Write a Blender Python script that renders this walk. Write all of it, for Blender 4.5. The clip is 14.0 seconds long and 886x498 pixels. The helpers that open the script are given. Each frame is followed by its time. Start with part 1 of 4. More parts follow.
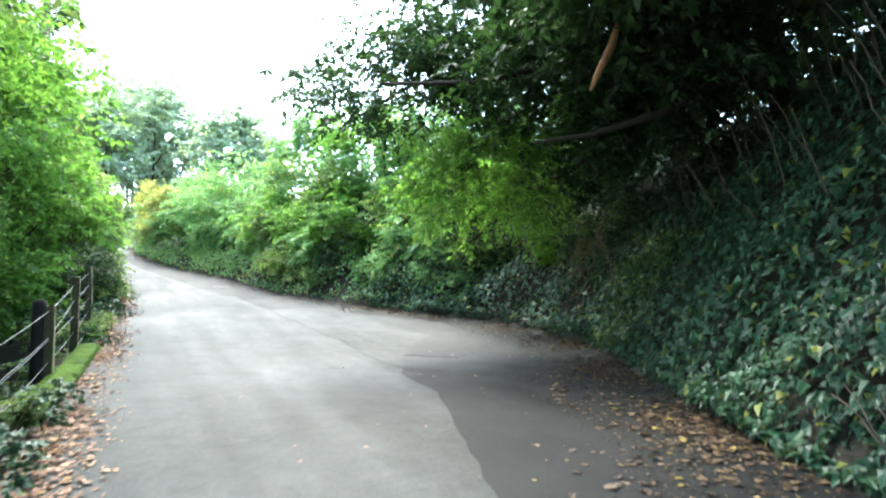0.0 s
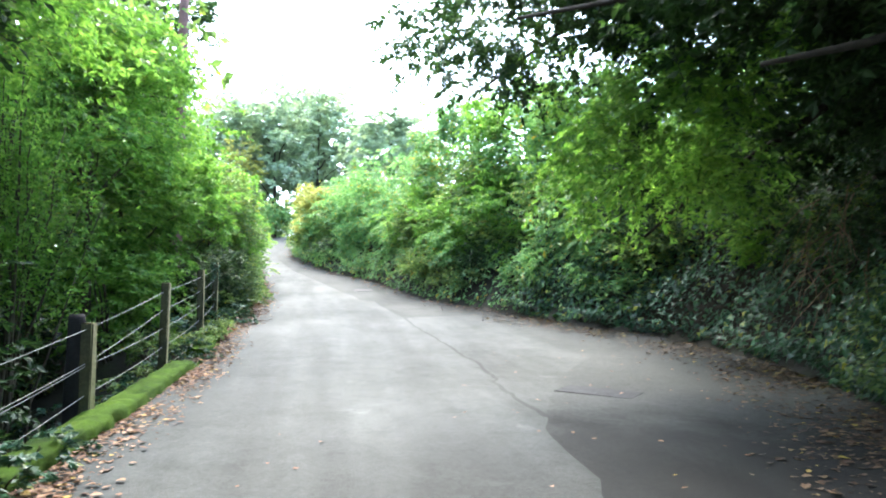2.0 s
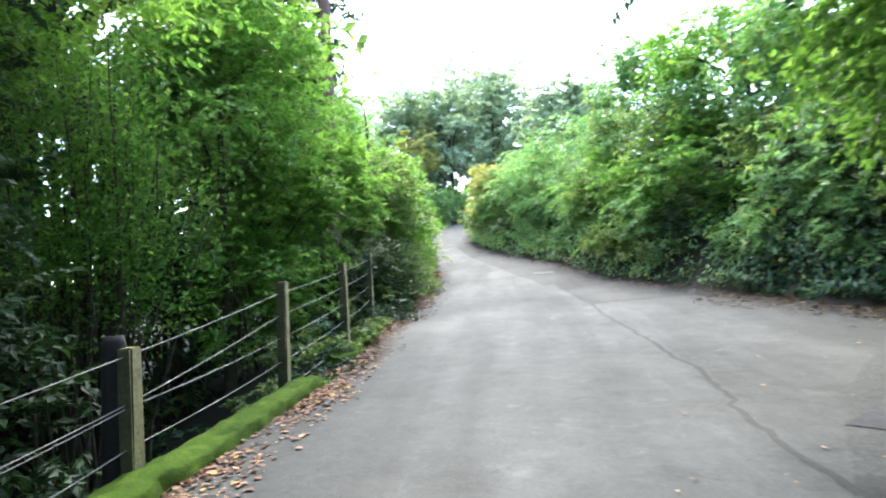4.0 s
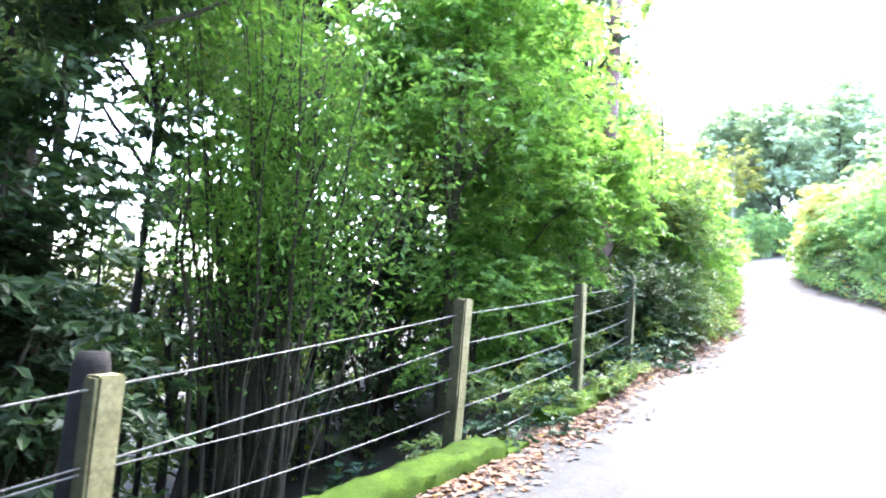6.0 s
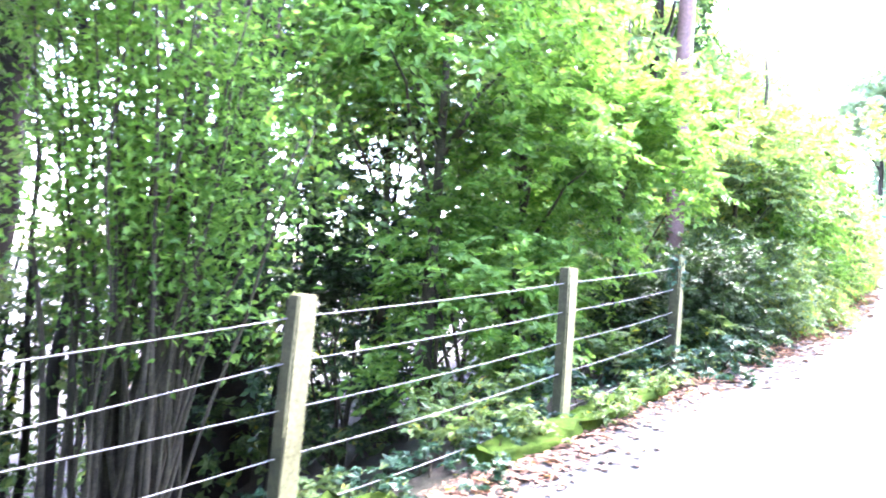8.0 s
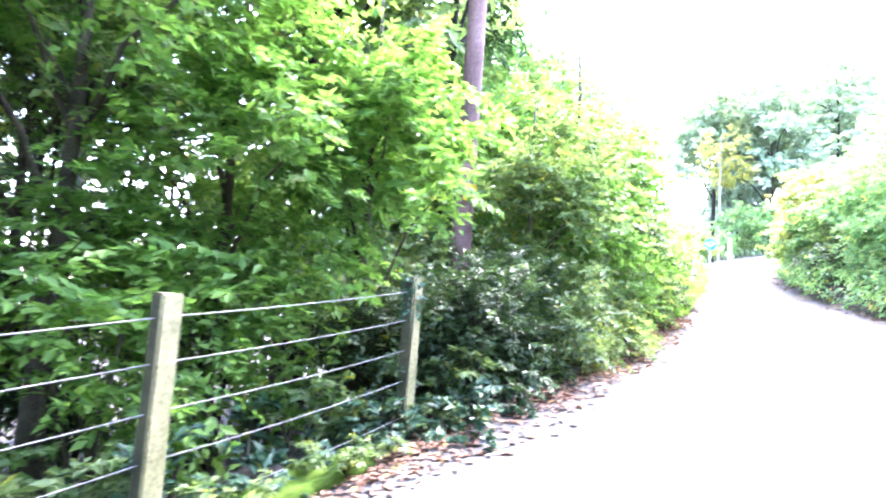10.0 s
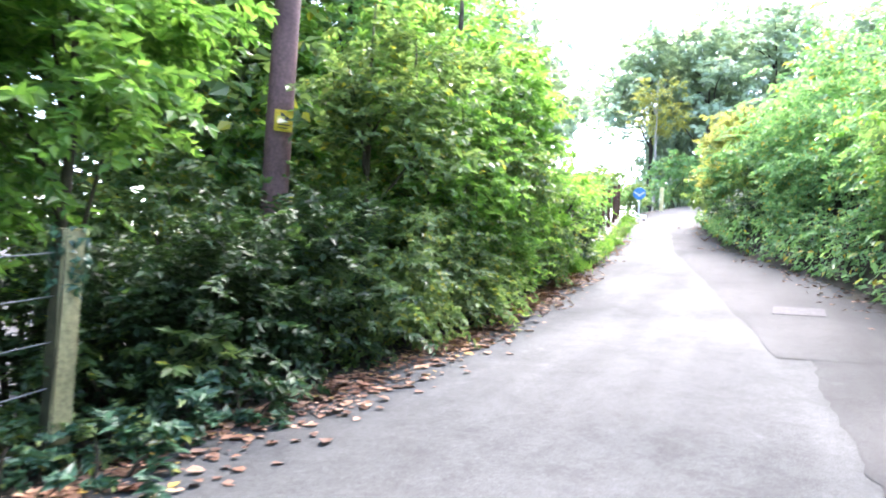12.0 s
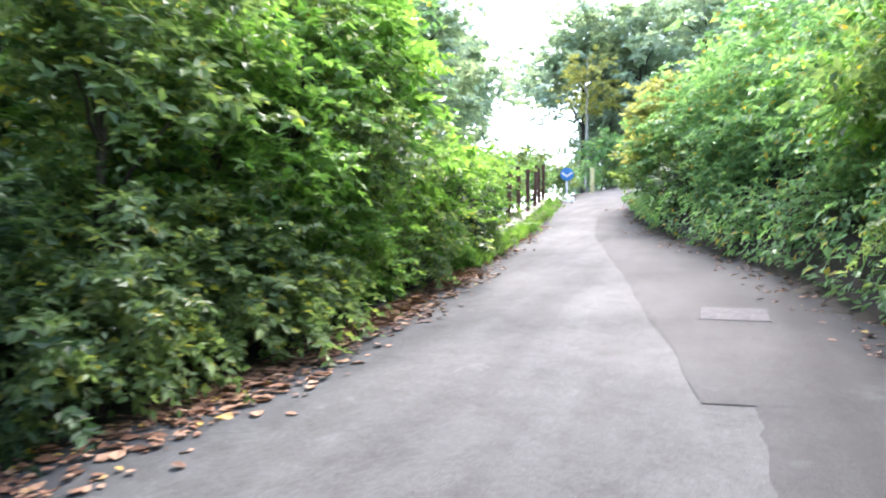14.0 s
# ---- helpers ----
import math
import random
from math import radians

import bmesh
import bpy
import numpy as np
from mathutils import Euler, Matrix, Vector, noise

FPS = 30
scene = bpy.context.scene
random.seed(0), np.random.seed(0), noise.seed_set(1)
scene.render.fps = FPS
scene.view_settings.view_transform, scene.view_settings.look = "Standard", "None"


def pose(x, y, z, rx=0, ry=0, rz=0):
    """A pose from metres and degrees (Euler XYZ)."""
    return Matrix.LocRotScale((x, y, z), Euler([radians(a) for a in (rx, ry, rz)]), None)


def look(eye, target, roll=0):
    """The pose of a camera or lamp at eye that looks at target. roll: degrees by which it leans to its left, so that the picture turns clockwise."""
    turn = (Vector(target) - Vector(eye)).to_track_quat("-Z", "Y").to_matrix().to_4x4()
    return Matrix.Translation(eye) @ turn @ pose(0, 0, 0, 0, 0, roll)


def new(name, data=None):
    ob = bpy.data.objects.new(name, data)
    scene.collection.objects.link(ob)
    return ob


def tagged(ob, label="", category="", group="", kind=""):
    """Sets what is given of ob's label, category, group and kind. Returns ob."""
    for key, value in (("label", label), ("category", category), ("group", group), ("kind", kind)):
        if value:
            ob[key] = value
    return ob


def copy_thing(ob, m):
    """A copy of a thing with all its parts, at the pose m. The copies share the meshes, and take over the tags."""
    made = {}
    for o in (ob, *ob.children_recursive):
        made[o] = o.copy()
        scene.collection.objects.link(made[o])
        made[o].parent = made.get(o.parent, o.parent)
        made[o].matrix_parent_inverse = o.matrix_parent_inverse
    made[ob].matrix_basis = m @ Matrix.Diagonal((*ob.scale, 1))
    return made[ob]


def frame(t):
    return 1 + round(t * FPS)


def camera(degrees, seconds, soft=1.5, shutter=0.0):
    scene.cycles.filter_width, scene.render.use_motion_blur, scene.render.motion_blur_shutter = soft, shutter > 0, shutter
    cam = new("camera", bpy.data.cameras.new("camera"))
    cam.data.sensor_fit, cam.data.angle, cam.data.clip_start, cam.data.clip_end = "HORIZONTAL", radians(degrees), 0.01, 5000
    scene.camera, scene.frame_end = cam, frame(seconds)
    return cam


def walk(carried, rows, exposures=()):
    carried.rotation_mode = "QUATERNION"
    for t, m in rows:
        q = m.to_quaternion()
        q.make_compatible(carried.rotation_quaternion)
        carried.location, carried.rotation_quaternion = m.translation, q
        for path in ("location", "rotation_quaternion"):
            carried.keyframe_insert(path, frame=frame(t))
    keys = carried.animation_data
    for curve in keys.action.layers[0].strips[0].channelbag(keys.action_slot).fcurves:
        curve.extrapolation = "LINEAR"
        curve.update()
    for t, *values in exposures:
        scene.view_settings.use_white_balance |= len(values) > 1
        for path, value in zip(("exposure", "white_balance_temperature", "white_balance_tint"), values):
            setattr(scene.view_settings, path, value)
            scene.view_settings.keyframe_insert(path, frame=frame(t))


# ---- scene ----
cam = camera(68.1, 14.0, soft=1.9, shutter=0.4)
METRES, EYE, TILT, LEAN, TURN = 19.0, 1.45, 0.0, 0.0, 0.0
ROWS = [
    (0.0, 0.0, 0.0, 0.0, 0.16, 5.39, 1.72),
    (0.5, 0.0066, 0.0398, 0.008, 3.05, 8.22, 0.69),
    (1.0, 0.0037, 0.0797, 0.0097, 11.33, 9.44, -1.71),
    (1.5, 0.0041, 0.1172, 0.0095, 12.98, 9.0, -0.27),
    (2.0, 0.0004, 0.1517, 0.012, 14.23, 5.76, 0.93),
    (4.5, -0.0515, 0.3243, 0.0204, 36.56, 4.32, 2.2),
    (5.0, -0.0695, 0.3583, 0.0236, 43.7, 4.01, 0.52),
    (5.5, -0.0799, 0.3908, 0.0276, 52.8, 7.36, 0.79),
    (6.0, -0.0908, 0.4216, 0.028, 56.46, 6.65, -3.97),
    (6.5, -0.1005, 0.4556, 0.0312, 62.74, 6.25, -3.86),
    (7.0, -0.107, 0.4874, 0.0361, 67.23, 6.24, -0.15),
    (7.5, -0.1207, 0.5201, 0.0402, 68.64, 2.66, -5.15),
    (8.0, -0.1294, 0.5551, 0.0431, 67.76, 4.11, -4.27),
    (8.5, -0.1439, 0.5851, 0.0419, 67.01, 4.79, -2.43),
    (9.0, -0.157, 0.6202, 0.0461, 63.38, 5.04, -2.8),
    (11.5, -0.2156, 0.785, 0.0656, 53.12, 7.47, -3.54),
    (12.0, -0.2218, 0.818, 0.0683, 53.09, 2.9, -2.9),
    (12.5, -0.237, 0.8538, 0.0721, 50.68, 4.57, -2.66),
    (13.0, -0.2498, 0.8885, 0.0722, 47.03, 4.71, 0.48),
    (13.5, -0.2639, 0.9195, 0.0744, 50.65, 1.77, 1.37),
    (14.0, -0.2831, 0.9523, 0.08, 48.56, 2.08, -0.85),
]
walk(cam, [(t, pose(0, 0, EYE, TILT, LEAN, TURN) @ pose(METRES * x, METRES * y, METRES * z, 90 + pitch, roll, yaw)) for t, x, y, z, yaw, pitch, roll in ROWS],
     exposures=[(0.0, 3.65, 6400, 3), (0.5, 4.05, 6450, 6), (1.0, 4.1, 6450, 8), (1.5, 3.72, 6450, 7), (2.2, 3.5, 6400, 6), (4.3, 3.2, 6450, 9), (5.0, 3.35, 6450, 11), (6.0, 4.65, 6250, 19), (7.0, 5.45, 6150, 28), (9.0, 5.6, 6000, 32), (11.5, 4.05, 6250, 22), (12.0, 3.85, 6350, 20), (13.2, 3.5, 6430, 19), (14.0, 3.4, 6480, 19)])

# ---- light ----
SUN_AZ, SUN_EL = radians(-30), radians(64)   # azimuth clockwise from +y
world = bpy.data.worlds.new("sky")
scene.world = world
world.use_nodes = True
wn = world.node_tree.nodes
sky = wn.new("ShaderNodeTexSky")
sky.sky_type, sky.sun_disc, sky.sun_elevation, sky.sun_rotation = "NISHITA", False, SUN_EL, SUN_AZ
sky.air_density, sky.dust_density, sky.ozone_density = 1.0, 2.5, 0.8
world.node_tree.links.new(sky.outputs[0], wn["Background"].inputs[0])
wn["Background"].inputs[1].default_value = 0.15
sun_data = bpy.data.lights.new("sun", "SUN")
sun_data.energy, sun_data.angle, sun_data.color = 0.9, radians(24), (1.0, 0.98, 0.94)
sun = new("sun", sun_data)
sun.matrix_world = look((math.sin(SUN_AZ) * 60, math.cos(SUN_AZ) * 60, 75), (0, 0, 0))


# ---- materials ----
def material(name, rough=0.8, spec=0.5):
    m = bpy.data.materials.new(name)
    m.use_nodes = True
    b = m.node_tree.nodes["Principled BSDF"]
    b.inputs["Roughness"].default_value = rough
    b.inputs["Specular IOR Level"].default_value = spec
    return m, m.node_tree.nodes, m.node_tree.links, b


def noise_node(n, l, scale, detail=6, rough=0.6, space="Object"):
    tc = n.new("ShaderNodeTexCoord")
    t = n.new("ShaderNodeTexNoise")
    t.inputs["Scale"].default_value, t.inputs["Detail"].default_value, t.inputs["Roughness"].default_value = scale, detail, rough
    l.new(tc.outputs[space], t.inputs["Vector"])
    return t


def ramp_node(n, l, source, stops):
    r = n.new("ShaderNodeValToRGB")
    e = r.color_ramp.elements
    while len(e) < len(stops):
        e.new(0.5)
    for el, (p, c) in zip(e, stops):
        el.position, el.color = p, (*c, 1)
    l.new(source, r.inputs[0])
    return r


def mixed(n, l, fac, a, b, mode="MIX"):
    m = n.new("ShaderNodeMix")
    m.data_type, m.blend_type = "RGBA", mode
    for sock, v in ((m.inputs[0], fac), (m.inputs[6], a), (m.inputs[7], b)):
        if isinstance(v, (int, float)):
            sock.default_value = v
        elif isinstance(v, tuple):
            sock.default_value = (*v, 1)
        else:
            l.new(v, sock)
    return m.outputs[2]


def bump(n, l, b, source, strength, distance):
    u = n.new("ShaderNodeBump")
    u.inputs["Strength"].default_value, u.inputs["Distance"].default_value = strength, distance
    l.new(source, u.inputs["Height"])
    l.new(u.outputs[0], b.inputs["Normal"])


def surface(name, c1, c2, c3, coarse, fine, rough=0.85, relief=0.01, spec=0.4):
    """Two scales of variation over a hard or earthy surface."""
    m, n, l, b = material(name, rough, spec)
    big, small = noise_node(n, l, coarse), noise_node(n, l, fine, 4)
    col = ramp_node(n, l, big.outputs[0], [(0.3, c1), (0.55, c2), (0.75, c3)])
    grain = ramp_node(n, l, small.outputs[0], [(0.3, (0.55, 0.55, 0.55)), (0.7, (1.25, 1.25, 1.25))])
    l.new(mixed(n, l, 0.8, col.outputs[0], grain.outputs[0], "MULTIPLY"), b.inputs["Base Color"])
    bump(n, l, b, small.outputs[0], 0.6, relief)
    return m


def leaf_material(name, dark, mid, light, gloss=0.42, through_light=0.4, odd=None):
    """Leaves: each its own tone, part of the light passes through the blade."""
    m, n, l, b = material(name, gloss, 0.35)
    g = n.new("ShaderNodeNewGeometry")
    stops = [(0.0, dark), (0.5, mid), (0.93, light)]
    if odd:
        stops.append((0.985, odd))
    col = ramp_node(n, l, g.outputs["Random Per Island"], stops)
    patch = noise_node(n, l, 0.55, 3)
    tone = ramp_node(n, l, patch.outputs[0], [(0.35, (0.7, 0.75, 0.75)), (0.65, (1.25, 1.2, 1.0))])
    c = mixed(n, l, 0.75, col.outputs[0], tone.outputs[0], "MULTIPLY")
    l.new(c, b.inputs["Base Color"])
    t = n.new("ShaderNodeBsdfTranslucent")
    l.new(mixed(n, l, 1.0, c, (1.22, 1.25, 0.82), "MULTIPLY"), t.inputs[0])
    mx = n.new("ShaderNodeMixShader")
    mx.inputs[0].default_value = through_light
    l.new(b.outputs[0], mx.inputs[1]), l.new(t.outputs[0], mx.inputs[2])
    l.new(mx.outputs[0], n["Material Output"].inputs[0])
    return m


def asphalt(name, base, wear, thin=None, under=0.05):
    """Worn asphalt; thin=(y0, y1): the coat wears through to the older surface between these."""
    m, n, l, b = material(name, 0.85, 0.25)
    big, mid, fine = noise_node(n, l, 0.5, 5), noise_node(n, l, 4.0, 6, 0.7), noise_node(n, l, 120, 3)
    streak_tc = n.new("ShaderNodeTexCoord")
    mp = n.new("ShaderNodeMapping")
    mp.inputs["Scale"].default_value = (1.6, 0.16, 1)
    turn = n.new("ShaderNodeMapping")
    turn.inputs["Rotation"].default_value = (0, 0, radians(-26))
    l.new(streak_tc.outputs["Object"], turn.inputs[0])
    l.new(turn.outputs[0], mp.inputs[0])
    streak = n.new("ShaderNodeTexNoise")
    streak.inputs["Scale"].default_value, streak.inputs["Detail"].default_value = 1.2, 5
    l.new(mp.outputs[0], streak.inputs["Vector"])
    v = lambda k: tuple(k * c for c in (0.98, 1.0, 0.985))
    col = ramp_node(n, l, streak.outputs[0], [(0.33, v(base)), (0.5, v((base + wear) / 2)), (0.68, v(wear))])
    blot = ramp_node(n, l, mid.outputs[0], [(0.3, v(0.62)), (0.5, v(1.0)), (0.68, v(1.22))])
    grain = ramp_node(n, l, fine.outputs[0], [(0.32, v(0.45)), (0.68, v(1.55))])
    c = mixed(n, l, 0.7, col.outputs[0], blot.outputs[0], "MULTIPLY")
    spots = noise_node(n, l, 1.7, 7, 0.65)
    pale = ramp_node(n, l, spots.outputs[0], [(0.36, v(0.8)), (0.45, v(1.0)), (0.62, v(1.0)), (0.68, v(1.4))])
    c = mixed(n, l, 0.8, c, pale.outputs[0], "MULTIPLY")
    chips = noise_node(n, l, 22, 4, 0.7)
    speck = ramp_node(n, l, chips.outputs[0], [(0.34, v(0.6)), (0.5, v(1.0)), (0.66, v(1.45))])
    c = mixed(n, l, 0.75 if thin else 0.35, c, speck.outputs[0], "MULTIPLY")
    if thin:
        sep, reach, frayed = n.new("ShaderNodeSeparateXYZ"), n.new("ShaderNodeMapRange"), n.new("ShaderNodeMath")
        l.new(streak_tc.outputs["Object"], sep.inputs[0])
        l.new(sep.outputs[1], reach.inputs[0])
        reach.inputs[1].default_value, reach.inputs[2].default_value, reach.inputs[3].default_value, reach.inputs[4].default_value = thin[0], thin[1], -0.25, 1.25
        frayed.operation = "ADD"
        l.new(reach.outputs[0], frayed.inputs[0]), l.new(spots.outputs[0], frayed.inputs[1])
        bare = ramp_node(n, l, frayed.outputs[0], [(0.55, v(0.0)), (0.95, v(1.0))])
        old = mixed(n, l, 0.75, mixed(n, l, 0.7, v(under), blot.outputs[0], "MULTIPLY"), speck.outputs[0], "MULTIPLY")
        c = mixed(n, l, bare.outputs[0], c, old)
    l.new(mixed(n, l, 0.65, c, grain.outputs[0], "MULTIPLY"), b.inputs["Base Color"])
    r = ramp_node(n, l, big.outputs[0], [(0.35, v(0.78)), (0.7, v(0.95))])
    l.new(r.outputs[0], b.inputs["Roughness"])
    bump(n, l, b, fine.outputs[0], 0.5, 0.006)
    return m


M_ROAD = asphalt("worn_asphalt", 0.04, 0.065)
M_PATCH = asphalt("newer_asphalt", 0.022, 0.038)
M_COAT = asphalt("worn_through_coat", 0.01, 0.02, (8.2, 13.2), 0.045)
M_SOIL = surface("leafy_soil", (0.016, 0.014, 0.009), (0.032, 0.026, 0.015), (0.03, 0.038, 0.014), 0.8, 14, 0.95, 0.04)
M_MOSS = surface("moss", (0.02, 0.042, 0.007), (0.052, 0.1, 0.011), (0.1, 0.165, 0.02), 3.0, 60, 0.95, 0.02, 0.1)
M_CONCRETE = surface("weathered_concrete", (0.15, 0.145, 0.06), (0.29, 0.275, 0.13), (0.38, 0.36, 0.2), 3.5, 40, 0.9, 0.004)
M_SHADED_SIDE = surface("shaded_side_concrete", (0.03, 0.032, 0.014), (0.06, 0.058, 0.026), (0.10, 0.092, 0.042), 3.5, 40, 0.9, 0.004)
M_STONE = surface("old_wall_stone", (0.14, 0.13, 0.11), (0.26, 0.24, 0.2), (0.33, 0.31, 0.26), 3, 30, 0.9, 0.02)
M_WIRE = surface("galvanised_wire", (0.14, 0.14, 0.13), (0.22, 0.22, 0.2), (0.28, 0.28, 0.26), 8, 90, 0.55, 0.001)
M_BARK = surface("bark", (0.014, 0.012, 0.009), (0.03, 0.024, 0.017), (0.04, 0.038, 0.024), 2.2, 22, 0.95, 0.03)
M_TARRED = surface("blackened_wood", (0.005, 0.005, 0.004), (0.01, 0.009, 0.008), (0.018, 0.016, 0.012), 4, 35, 0.9, 0.008)
M_STEM = surface("young_stem_bark", (0.03, 0.027, 0.015), (0.065, 0.054, 0.03), (0.095, 0.088, 0.048), 5, 40, 0.9, 0.008)
M_DRY = surface("dry_twig", (0.11, 0.07, 0.045), (0.2, 0.135, 0.085), (0.3, 0.22, 0.15), 5, 40, 0.9, 0.004)
M_DEAD = surface("bare_orange_wood", (0.20, 0.09, 0.035), (0.34, 0.17, 0.07), (0.40, 0.24, 0.12), 4, 35, 0.9, 0.01)
M_POLE = surface("creosoted_pole", (0.10, 0.055, 0.045), (0.17, 0.095, 0.08), (0.22, 0.14, 0.12), 1.6, 26, 0.85, 0.006)
M_RUST = surface("rusty_steel", (0.05, 0.028, 0.02), (0.11, 0.055, 0.035), (0.15, 0.08, 0.05), 5, 60, 0.9, 0.004)
M_IRON = surface("manhole_iron", (0.068, 0.067, 0.066), (0.092, 0.091, 0.09), (0.112, 0.11, 0.107), 6, 70, 0.9, 0.004, 0.15)
M_OLD_IRON = surface("dull_iron", (0.03, 0.031, 0.034), (0.042, 0.043, 0.048), (0.056, 0.057, 0.062), 6, 70, 0.85, 0.004, 0.2)
M_YELLOW = surface("yellow_plate", (0.6, 0.42, 0.02), (0.75, 0.55, 0.03), (0.8, 0.62, 0.06), 6, 60, 0.5, 0.001)
M_BLACK = surface("black_print", (0.02, 0.02, 0.02), (0.03, 0.03, 0.03), (0.04, 0.04, 0.04), 6, 60, 0.6, 0.001)
M_BLUE = surface("blue_sign_face", (0.02, 0.14, 0.38), (0.03, 0.2, 0.46), (0.04, 0.24, 0.5), 4, 50, 0.4, 0.001)
M_WHITE = surface("white_paint", (0.62, 0.62, 0.6), (0.76, 0.76, 0.74), (0.82, 0.82, 0.8), 4, 50, 0.5, 0.001)
M_CREAM = surface("cream_paint", (0.55, 0.45, 0.2), (0.7, 0.6, 0.3), (0.75, 0.68, 0.42), 4, 50, 0.6, 0.001)
M_PALEBARK = surface("pale_bark", (0.22, 0.2, 0.16), (0.36, 0.33, 0.28), (0.45, 0.42, 0.36), 2, 20, 0.9, 0.01)

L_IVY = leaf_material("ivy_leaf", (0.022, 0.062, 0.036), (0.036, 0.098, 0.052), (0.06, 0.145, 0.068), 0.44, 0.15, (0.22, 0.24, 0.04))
# darkened further to put the shade of wood and canopy into the colour
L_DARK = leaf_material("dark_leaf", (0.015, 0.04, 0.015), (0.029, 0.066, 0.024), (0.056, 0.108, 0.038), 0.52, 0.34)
L_MID = leaf_material("green_leaf", (0.074, 0.135, 0.05), (0.138, 0.22, 0.08), (0.225, 0.315, 0.12), 0.4, 0.5, (0.36, 0.36, 0.05))
L_BRIGHT = leaf_material("bright_leaf", (0.085, 0.205, 0.042), (0.145, 0.285, 0.064), (0.225, 0.39, 0.092), 0.45, 0.6)
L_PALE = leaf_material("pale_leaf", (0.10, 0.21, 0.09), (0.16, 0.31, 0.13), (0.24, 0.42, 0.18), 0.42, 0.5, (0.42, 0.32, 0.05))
# paled well past leaf green, so the colour itself carries distant haze
L_FAR = leaf_material("hazed_far_leaf", (0.21, 0.29, 0.22), (0.28, 0.37, 0.28), (0.35, 0.45, 0.33), 0.6, 0.35)
L_GOLD = leaf_material("yellowing_leaf", (0.26, 0.28, 0.09), (0.36, 0.37, 0.12), (0.46, 0.45, 0.16), 0.5, 0.45)
L_GRASS = leaf_material("grass_blade", (0.10, 0.22, 0.04), (0.17, 0.32, 0.06), (0.25, 0.41, 0.09), 0.5, 0.45)
# the same fallen leaves, coloured darker for the bank's shade
L_SHADED_LITTER = leaf_material("shaded_fallen_leaf", (0.028, 0.017, 0.012), (0.085, 0.048, 0.03), (0.24, 0.16, 0.1), 0.6, 0.08, (0.4, 0.3, 0.06))
L_LITTER = leaf_material("fallen_leaf", (0.085, 0.045, 0.03), (0.21, 0.105, 0.062), (0.38, 0.24, 0.16), 0.7, 0.08, (0.42, 0.28, 0.06))


# ---- mesh helpers ----
def mesh_from(name, verts, faces, mat, smooth=False):
    """verts (n, 3); faces (m, k), all with k corners."""
    verts, faces = np.asarray(verts, np.float32), np.asarray(faces, np.int32)
    me = bpy.data.meshes.new(name)
    me.vertices.add(len(verts))
    me.vertices.foreach_set("co", verts.ravel())
    k = faces.shape[1]
    me.loops.add(faces.size)
    me.loops.foreach_set("vertex_index", faces.ravel())
    me.polygons.add(len(faces))
    me.polygons.foreach_set("loop_start", np.arange(0, faces.size, k, dtype=np.int32))
    me.polygons.foreach_set("use_smooth", np.full(len(faces), smooth))
    me.materials.append(mat)
    me.update(calc_edges=True)
    return me


def part_mesh(name, me, parent=None, label=""):
    ob = new(name, me)
    if parent:
        ob.parent = parent
    if label:
        tagged(ob, label)
    return ob


def part(name, bm, mat, parent=None, label=""):
    me = bpy.data.meshes.new(name)
    bm.to_mesh(me)
    bm.free()
    me.materials.append(mat)
    return part_mesh(name, me, parent, label)


def thing(name, label, category, at=(0, 0, 0), group="", kind=""):
    ob = new(name)
    ob.empty_display_size = 0.2
    ob.location = at
    return tagged(ob, label, category, group, kind)


def tube(points, radii, sides=8, wobble=0.0, seed=0):
    """Verts and quads of a tapering tube along points, closed at its end by a narrow ring."""
    p, r = np.asarray(points, float), np.asarray(radii, float)
    rng = np.random.default_rng(seed)
    t = np.gradient(p, axis=0)
    t /= np.linalg.norm(t, axis=1)[:, None] + 1e-9
    ref = np.where(np.abs(t[:, 2:3]) > 0.9, np.array([[1.0, 0, 0]]), np.array([[0, 0, 1.0]]))
    a = np.cross(t, ref)
    a /= np.linalg.norm(a, axis=1)[:, None]
    b = np.cross(t, a)
    th = np.linspace(0, 2 * np.pi, sides, endpoint=False)
    k = 1 + wobble * rng.standard_normal((len(p), sides))
    v = p[:, None] + (a[:, None] * np.cos(th)[None, :, None] + b[:, None] * np.sin(th)[None, :, None]) * (r[:, None] * k)[..., None]
    v = np.concatenate([v, v[-1:] * 0.02 + p[-1] * 0.98])
    n = len(v)
    i, j = np.meshgrid(np.arange(n - 1), np.arange(sides), indexing="ij")
    j2 = (j + 1) % sides
    f = np.stack([i * sides + j, i * sides + j2, (i + 1) * sides + j2, (i + 1) * sides + j], -1).reshape(-1, 4)
    return v.reshape(-1, 3), f


def tube_mesh(name, points, radii, mat, sides=8, wobble=0.0, seed=0):
    v, f = tube(points, radii, sides, wobble, seed)
    return mesh_from(name, v, f, mat, True)


def bent(p0, p1, rng, n=7, sag=0.12):
    """A wavering line from p0 to p1."""
    p0, p1 = np.asarray(p0, float), np.asarray(p1, float)
    u = np.linspace(0, 1, n)[:, None]
    length = np.linalg.norm(p1 - p0)
    off = rng.standard_normal((n, 3)) * sag * 0.35 * length * np.sin(np.pi * u)
    arch = np.array([0, 0, 1.0]) * sag * length * np.sin(np.pi * u)
    return p0 + (p1 - p0) * u + off * 0.5 + arch


